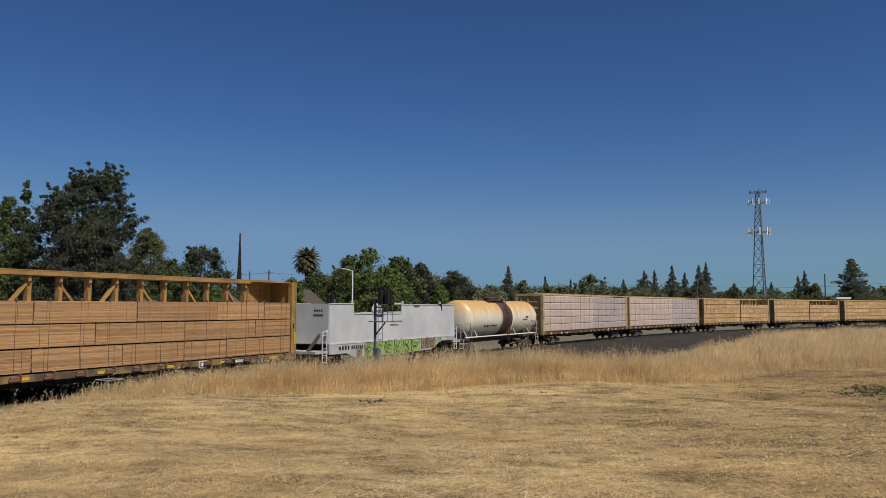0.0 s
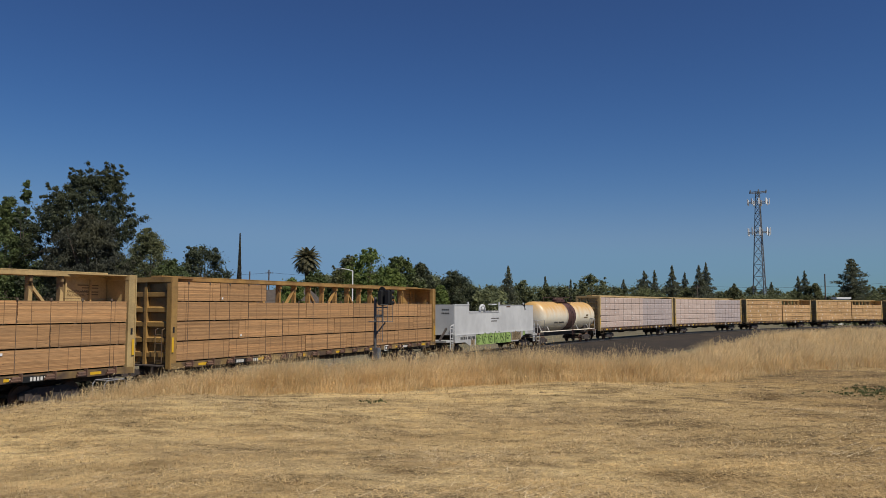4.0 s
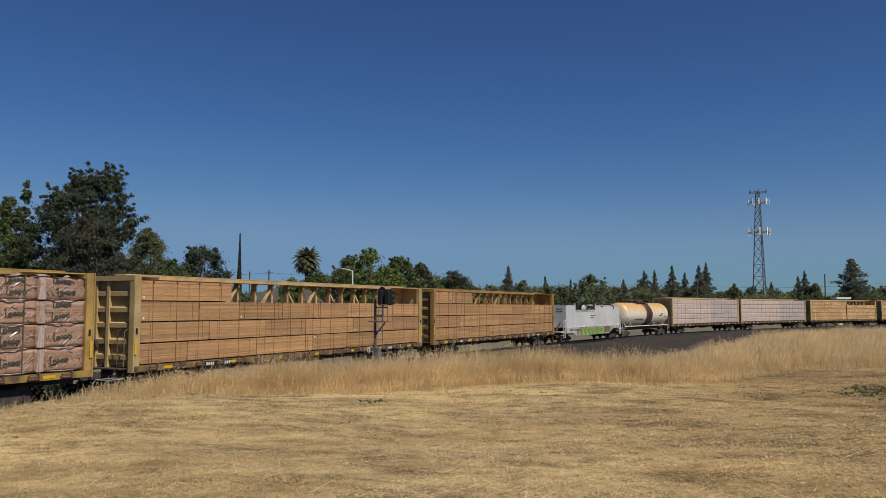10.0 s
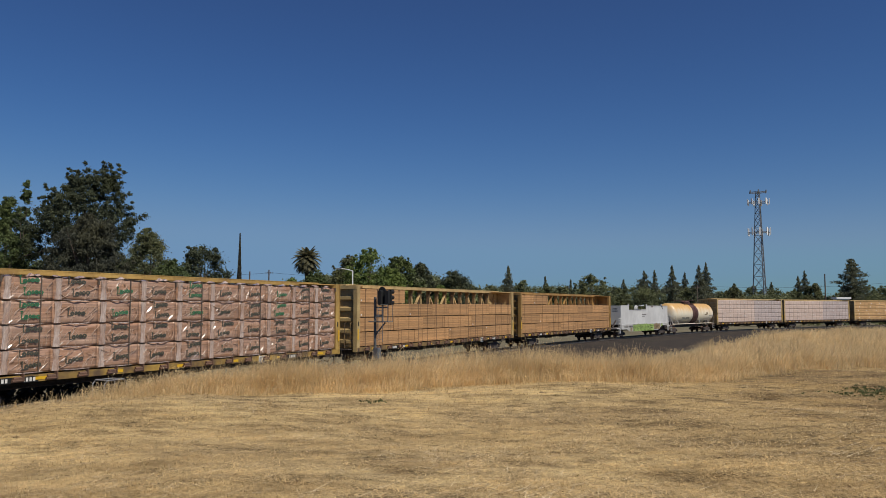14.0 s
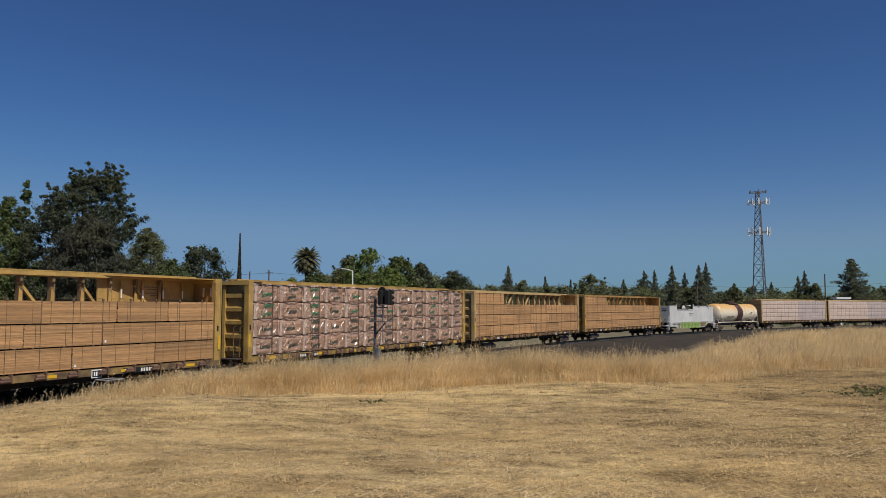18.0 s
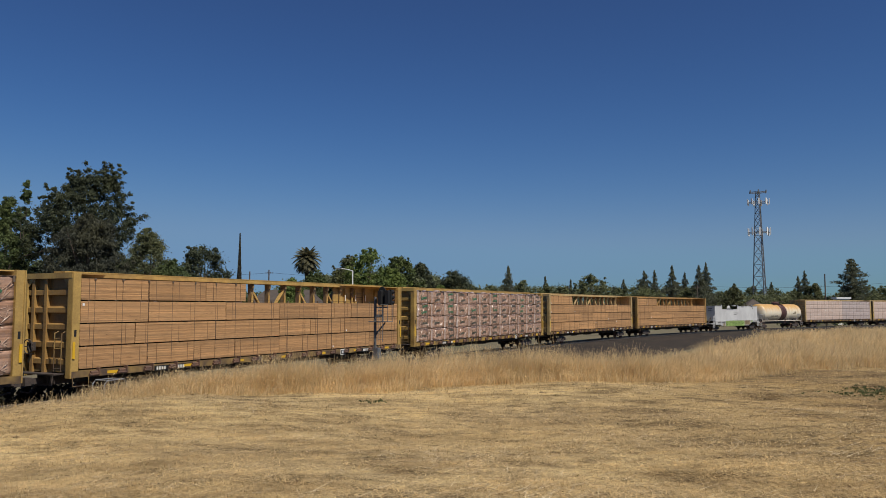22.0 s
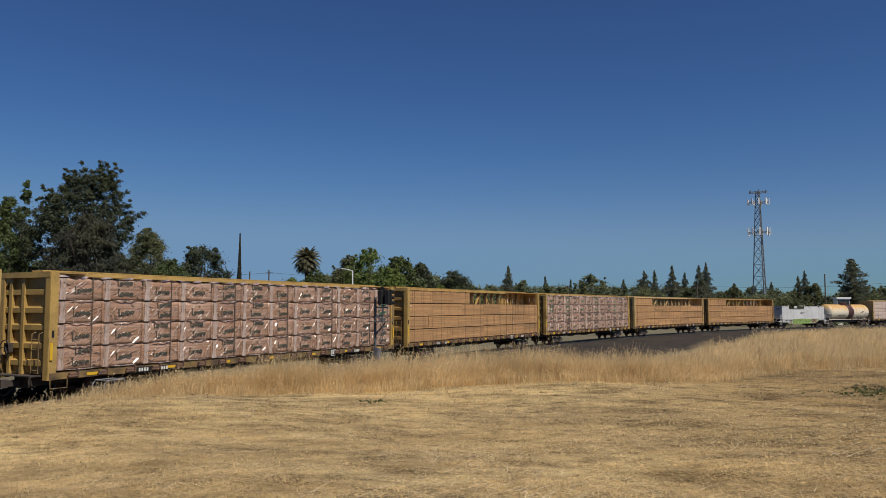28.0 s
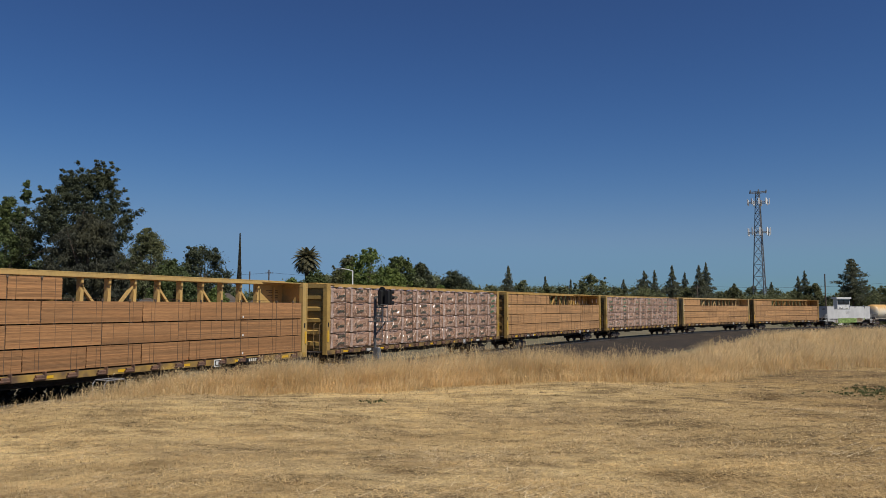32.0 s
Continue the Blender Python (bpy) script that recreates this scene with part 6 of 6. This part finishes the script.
def pipe_frame(s, off):
    """A low frame of grey pipe beside the track."""
    x, y, _, a = beside(s, off)
    g = float(ground_z(x, y))
    f = thing("pipe_frame", "low frame of bent grey steel pipe in the grass", "frame", m=pose(x, y, g, 0, 0, math.degrees(a)))
    top = 0.95 - g
    for k, (x0, x1, dy) in enumerate(((0, 0.9, 0.0), (0.0, 0.9, 0.6))):
        part("bent_pipe", Shape().tube([(x0, dy, -0.1), (x0, dy, top - 0.12), (x0 + 0.12, dy, top), (x1 - 0.12, dy, top), (x1, dy, top - 0.12), (x1, dy, -0.1)], 0.02, 8), GALV, f, "galvanised bent pipe")
    for q in (0.1, 0.8):
        part("tie_pipe", Shape().tube([(q, 0, top), (q, 0.6, top)], 0.022, 8), GALV, f)
    return f


GALV = material("bright_galvanised_pipe", (0.30, 0.30, 0.30), 0.45, 0.3, vary=0.15)
pipe_frame(-12.3, 3.0)


# ---------------------------------------------------------------- dry grass
def blades(rng, x, y, z, length, width, lean, segs=2, droop=0.5, a=None):
    """Curved blades, each a strip of quads, from arrays of feet."""
    n = len(x)
    a = rng.random(n) * 6.283 if a is None else a
    dirx, diry = np.cos(a), np.sin(a)
    sx, sy = -diry * width / 2, dirx * width / 2
    out = []
    prev = np.stack([x, y, z], 1)
    side = np.stack([sx, sy, np.zeros(n)], 1)
    for i in range(segs):
        f = (i + 1) / segs
        off = lean * length * f ** (1 + droop)
        up = length * np.sqrt(np.clip(1 - (lean * f ** droop) ** 2, 0.001, 1)) * f
        cur = np.stack([x + dirx * off, y + diry * off, z + up], 1)
        w0, w1 = 1 - 0.75 * i / segs, 1 - 0.75 * f
        if segs == 1:
            return np.stack([prev - side, prev + side, cur], 1)
        out.append(np.stack([prev - side * w0, prev + side * w0, cur + side * w1, cur - side * w1], 1))
        prev = cur
    return np.concatenate(out)


def patchy(x, y, s):
    return 0.5 + 0.25 * np.sin(x * 0.9 * s + 1.7 * np.sin(y * 0.6 * s)) + 0.25 * np.sin(y * 1.3 * s + 1.3 * np.sin(x * 0.8 * s + 2))


def stubble():
    rng = np.random.default_rng(21)
    n = 520000
    d = 5.5 * np.exp(rng.random(n) * math.log(26 / 5.5))          # denser towards the near side
    b = (rng.random(n) - 0.5) * 1.36
    x, y = d * b, d
    keep = (y < base_y(x) + 0.6) & (rng.random(n) < (0.08 + 0.5 * patchy(x, y, 1.0) + 0.42 * patchy(x * 0.6, y, 4.3) ** 1.5) * np.interp(x, [1.0, 5.5], [1, 0.4]))
    x, y, d = x[keep], y[keep], d[keep]
    z = ground_z(x, y) + 0.004 + 0.02 * rng.random(len(x)) ** 2
    n = len(x)
    lying = rng.random(n) < 0.75
    length = np.where(lying, rng.uniform(0.05, 0.19, n), rng.uniform(0.02, 0.055, n))
    lean = np.where(lying, rng.uniform(0.985, 1.0, n), rng.uniform(0.2, 0.9, n))
    width = rng.uniform(0.004, 0.008, n) * np.clip(d / 9, 0.8, 2.2)
    ob = new("stubble", quads("stubble", blades(rng, x, y, z, length, width, lean, 1), STRAW))
    return tagged(ob, "short cut straw stubble lying on the field", "grass", kind="stuff")


def tall_grass():
    rng = np.random.default_rng(22)
    per, m = 16, 16800                                            # tussocks, each leaning its own way
    n = per * m
    cx = rng.uniform(-9, 34, m)
    cy = base_y(cx) + rng.random(m) ** 0.85 * (edge_y(cx) - base_y(cx) + 1.8) - 0.1
    x, y = (np.repeat(c, per) + rng.normal(scale=0.09, size=n) for c in (cx, cy))
    wind, tuft_lean, tuft_len = (np.repeat(c, per) for c in (rng.normal(0.1, 1.1, m), rng.uniform(0.05, 0.48, m), rng.uniform(0.90, 1.14, m)))
    inside = np.abs(x / np.maximum(y, 1)) < 0.66
    keep = inside & (rng.random(n) < 0.35 + 0.65 * patchy(x, y, 1.6)) & ((x > -6.4) | (rng.random(n) < 0.06))
    x, y, wind, tuft_lean, tuft_len = (c[keep] for c in (x, y, wind, tuft_lean, tuft_len))
    z = ground_z(x, y) - 0.02
    n = len(x)
    ramp = np.clip((y - base_y(x)) / 0.8, 0.35, 1) * np.interp(x, [-7, -5, -3, 0, 4, 8, 13], [0.40, 0.70, 0.98, 1.05, 1.0, 0.85, 0.68])
    length = rng.uniform(0.46, 0.86, n) * ramp * tuft_len * (0.62 + 0.34 * patchy(x, y, 0.7) + 0.30 * patchy(x, y, 3.1))
    lean = np.clip(tuft_lean + rng.uniform(0.0, 0.5, n), 0.05, 0.92)
    width = rng.uniform(0.005, 0.009, n) * np.clip(y / 14, 1, 2.4)
    ob = new("tall_grass", quads("tall_grass", blades(rng, x, y, z, length, width, lean, 2, 0.9, wind + rng.normal(scale=0.6, size=n)), TALL_DRY))
    tagged(ob, "tall pale golden wild oats along the field edge", "grass", kind="stuff")
    m = min(n, 9000)
    x, y, z, length = x[:m], y[:m], z[:m] + length[:m] * 0.9, length[:m]
    pts = np.stack([x, y, z], 1)
    ob2 = new("oat_heads", quads("oat_heads", leaf_cloud(rng, pts, np.full(m, 0.05), 3, 0.028), TALL_DRY))
    return tagged(ob2, "pale drooping seed heads of dry wild oats", "grass", kind="stuff")


def weeds():
    rng = np.random.default_rng(23)
    spots = []
    for cx, cy, wx, wy, k in ((8.5, 15.3, 0.8, 0.45, 110), (9.2, 14.5, 0.8, 0.4, 130), (-1.2, 13.5, 0.35, 0.2, 10), (1.0, 16.3, 0.05, 0.05, 9)):
        for _ in range(k):
            spots.append((cx + rng.normal() * wx * 0.5, cy + rng.normal() * wy * 0.5))
    s = np.array(spots)
    z = ground_z(s[:, 0], s[:, 1])
    c = np.stack([s[:, 0], s[:, 1], z + 0.02], 1)
    ob = new("weeds", quads("weeds", leaf_cloud(rng, c, np.full(len(c), 0.08), 14, 0.034, 0.3), WEED))
    return tagged(ob, "low dark green weeds in the dry field", "weeds", kind="stuff")


def tufts():
    """Small matted tufts and clods of old straw that break the mown ground."""
    rng = np.random.default_rng(41)
    k = 900
    d = 5.5 * np.exp(rng.random(k) * math.log(20 / 5.5))
    cx, cy = d * (rng.random(k) - 0.5) * 1.34, d
    keep = cy < base_y(cx)
    cx, cy = cx[keep], cy[keep]
    per = 34
    r = np.repeat(rng.uniform(0.03, 0.16, len(cx)), per)
    a = rng.random(len(r)) * 6.283
    q = np.sqrt(rng.random(len(r))) * r
    x, y = np.repeat(cx, per) + np.cos(a) * q * 1.6, np.repeat(cy, per) + np.sin(a) * q
    n = len(x)
    z = ground_z(x, y) + 0.004
    m = quads("tufts", blades(rng, x, y, z, rng.uniform(0.02, 0.09, n), rng.uniform(0.005, 0.010, n) * np.clip(y / 9, 0.9, 2), rng.uniform(0.88, 1.0, n), 1), SOIL_STRAW)
    return tagged(new("tufts", m), "small grey-brown matted tufts in the mown field", "grass", kind="stuff")


def loose_straw():
    rng = np.random.default_rng(51)
    n = 7000
    d = 5.5 * np.exp(rng.random(n) * math.log(17 / 5.5))
    x, y = d * (rng.random(n) - 0.5) * 1.36, d
    keep = (y < base_y(x)) & (rng.random(n) < patchy(x, y, 1.7) ** 2 * 1.3)
    x, y = x[keep], y[keep]
    n = len(x)
    z = ground_z(x, y) + rng.uniform(0.012, 0.035, n)
    m = quads("loose_straw", blades(rng, x, y, z, rng.uniform(0.08, 0.30, n), rng.uniform(0.003, 0.0055, n), rng.uniform(0.99, 1.0, n), 2, 0.0, rng.normal(0.1, 0.9, n)), PALE_STRAW)
    return tagged(new("loose_straw", m), "long bleached straws lying loose on the field", "straw", kind="stuff")


def wild_oats():
    """Taller stalks with pale nodding heads where the grass meets the track."""
    rng = np.random.default_rng(61)
    k = 240
    feet = np.array([beside(s, off)[:2] for s, off in zip(rng.uniform(-6.5, 6, k), rng.uniform(4.2, 7.2, k))])
    x, y = feet[:, 0], feet[:, 1]
    z = ground_z(x, y) - 0.02
    length = rng.uniform(0.75, 1.25, k) + np.clip(0.3 - z, 0, 0.45)
    stalk = blades(rng, x, y, z, length, np.full(k, 0.012), rng.uniform(0.1, 0.4, k), 2, 0.8)
    top = stalk[k:, 2:, :].mean(axis=1)
    heads = leaf_cloud(rng, top, np.full(k, 0.12), 9, 0.045, 1.0, 0.6)
    ob = new("wild_oats", quads("wild_oats", stalk, TALL_DRY))
    tagged(ob, "thin dry stalks standing beside the track", "grass", kind="stuff")
    ob = new("oat_spikelets", quads("oat_spikelets", heads, OAT_HEAD))
    return tagged(ob, "pale nodding spikelets of wild oats beside the track", "grass", kind="stuff")


stubble()
wild_oats()
loose_straw()
tufts()
tall_grass()
weeds()


# ---------------------------------------------------------------- movement
def motions():
    for car, u, base in TRAIN:
        walk(car, [(t, car_pose(u, base, t)) for t in [i * 1.0 for i in range(33)]])
        steps = [i * 0.1 for i in range(321)]
        for axle, a in SPIN[car.name]:
            walk(axle, [(t, pose(a, 0, 0.42, 0, math.degrees(travelled(t) / 0.42), 0)) for t in steps])
    for crown, rows in SWAY:
        walk(crown, rows)


motions()
